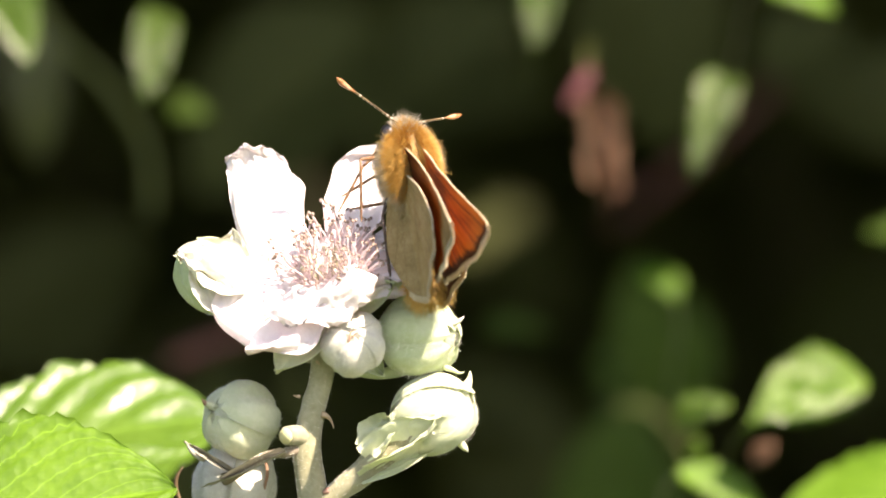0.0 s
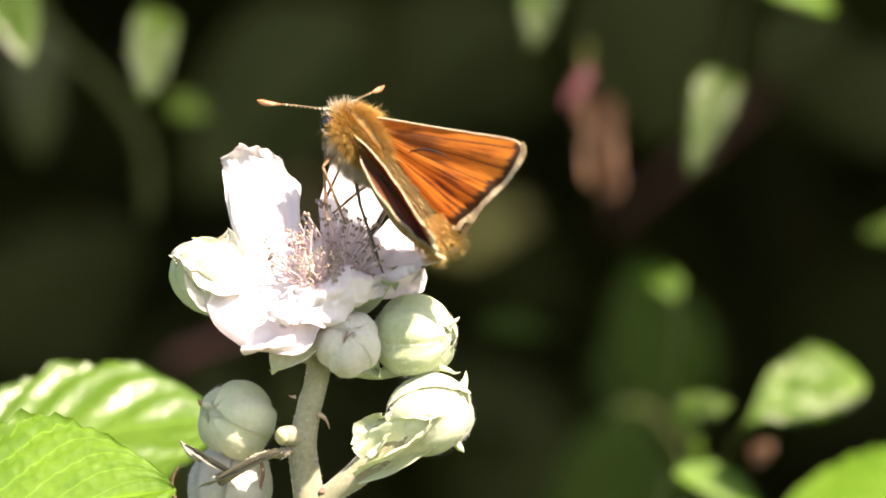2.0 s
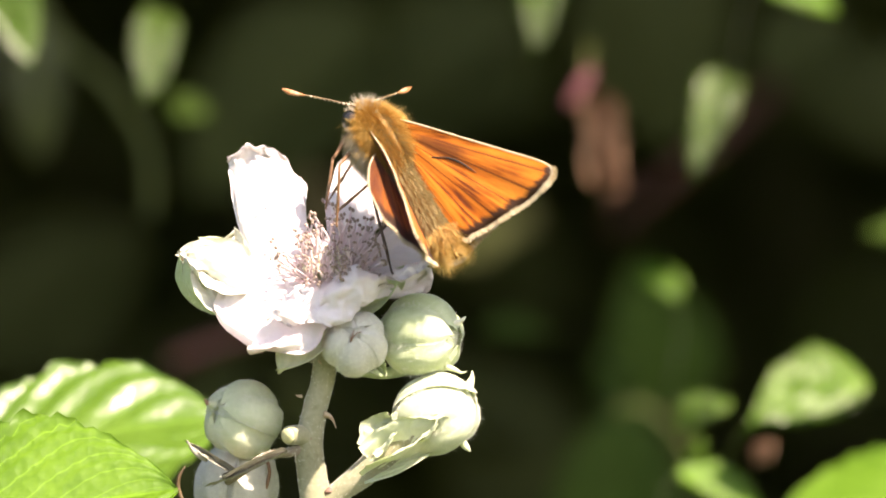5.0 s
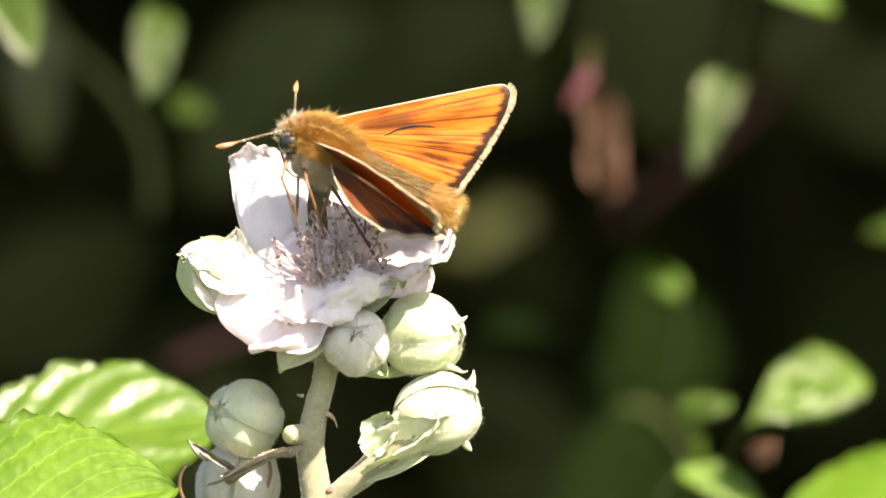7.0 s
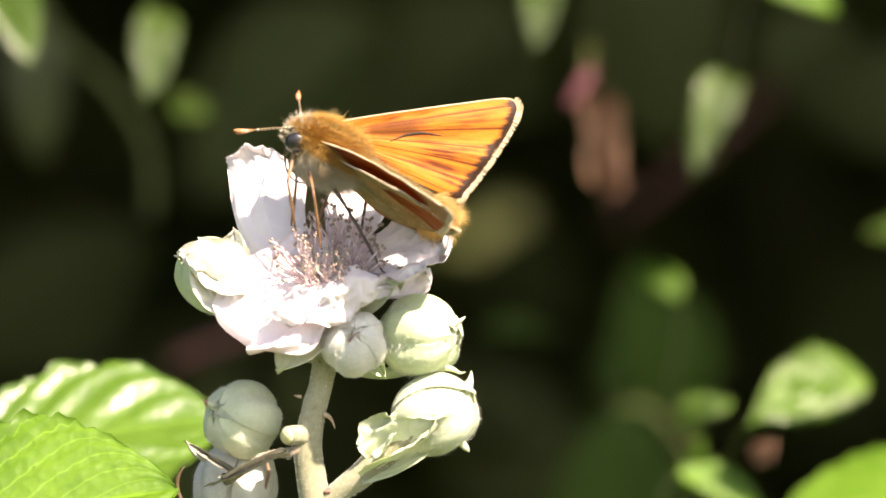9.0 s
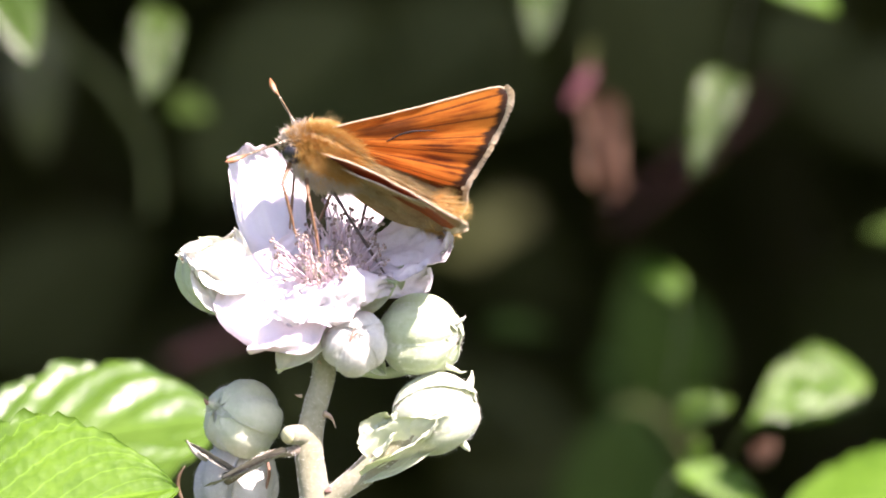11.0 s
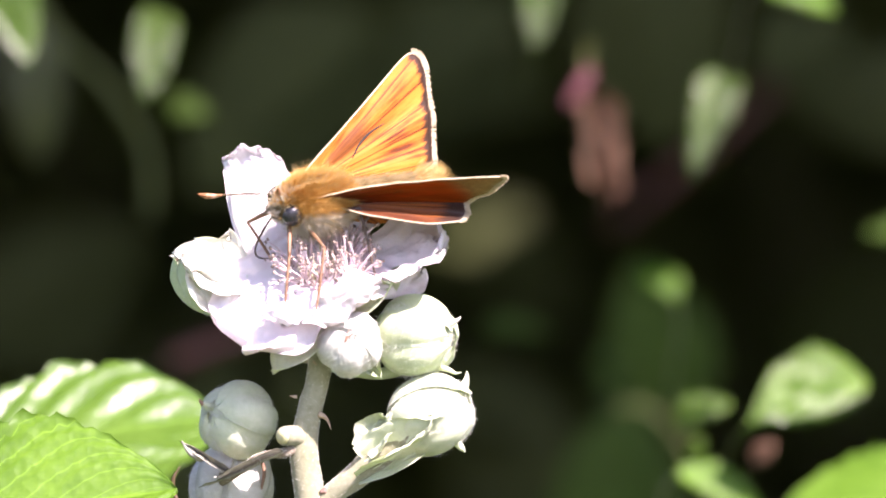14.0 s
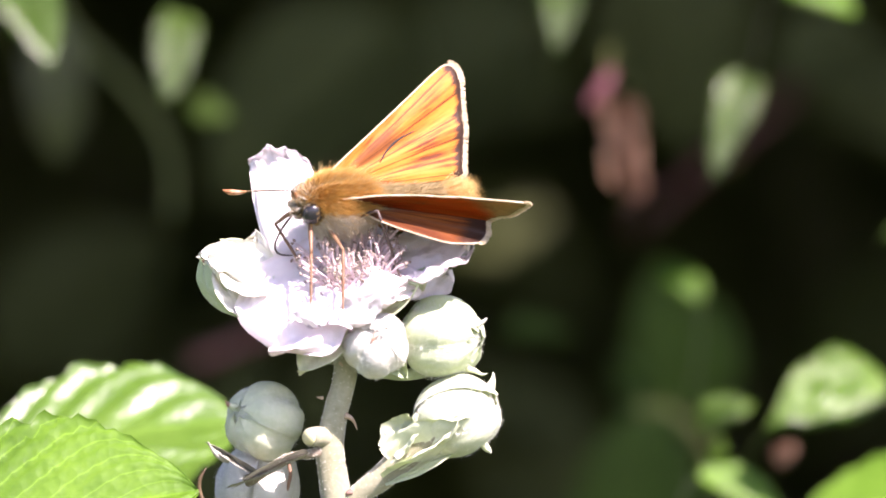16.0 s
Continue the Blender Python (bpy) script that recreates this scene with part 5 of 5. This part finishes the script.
    # feet on the blossom: seconds, across, down, millimetres behind
    feet = {(1, 0): [(0, 588, 392, -2.5), (4, 585, 385, -2.5), (6.5, 524, 396, -2.5), (12.5, 520, 425, -3), (13.5, 512, 545, -6.0), (16, 512, 545, -6.0)],
            (1, 1): [(0, 640, 392, -2.5), (4, 600, 400, -2.5), (6.5, 572, 420, -3), (12.5, 560, 470, -3.5), (13.5, 568, 545, -6.0), (16, 568, 548, -6.0)],
            (1, 2): [(0, 694, 512, -3.0), (12.5, 692, 508, -3.0), (14, 671, 492, -3.0), (16, 668, 490, -3.0)],
            (-1, 0): [(0, 575, 372, 1.0), (4, 575, 372, 1.0), (6.5, 520, 385, 1.5), (12.5, 500, 450, 0.5), (14, 494, 470, -1.0), (16, 494, 470, -1.0)],
            (-1, 1): [(0, 612, 372, 1.5), (6.5, 560, 390, 1.5), (16, 545, 440, 0.5)],
            (-1, 2): [(0, 660, 440, 1.5), (6.5, 640, 420, 1.5), (16, 620, 430, 1.0)]}
    for (s, i), tab in feet.items():
        la, lb = (q * U for q in LEN[i])
        hip = bv(*HIP[s, i])
        upper, lower = [], []
        for t, m in body:
            fx, fy, mm = (float(np.interp(t, [r[0] for r in tab], [r[k] for r in tab])) for k in (1, 2, 3))
            sx, sy = shift(t, sway)
            w = at(fx + sx, fy + sy)
            w.y = mm / 1000
            foot = m.inverted() @ w
            d = foot - hip
            L = min(max(d.length, abs(la - lb) * 1.05), (la + lb) * 0.985)
            d.normalize()
            x = (la * la - lb * lb + L * L) / (2 * L)
            hgt = math.sqrt(max(la * la - x * x, 0))
            out = Vector((0.35 if i == 0 else (-0.2 if i == 1 else -0.7), s * 0.9, 0.45))
            out = (out - d * out.dot(d)).normalized()
            knee = hip + d * x + out * hgt
            end = hip + d * L
            upper.append((t, Matrix.Translation(hip) @ (knee - hip).to_track_quat('Z', 'X').to_matrix().to_4x4()))
            lower.append((t, Matrix.Translation(knee) @ (end - knee).to_track_quat('Z', 'X').to_matrix().to_4x4()))
        walk(THIGH[s, i], upper)
        walk(SHIN[s, i], lower)


motions()
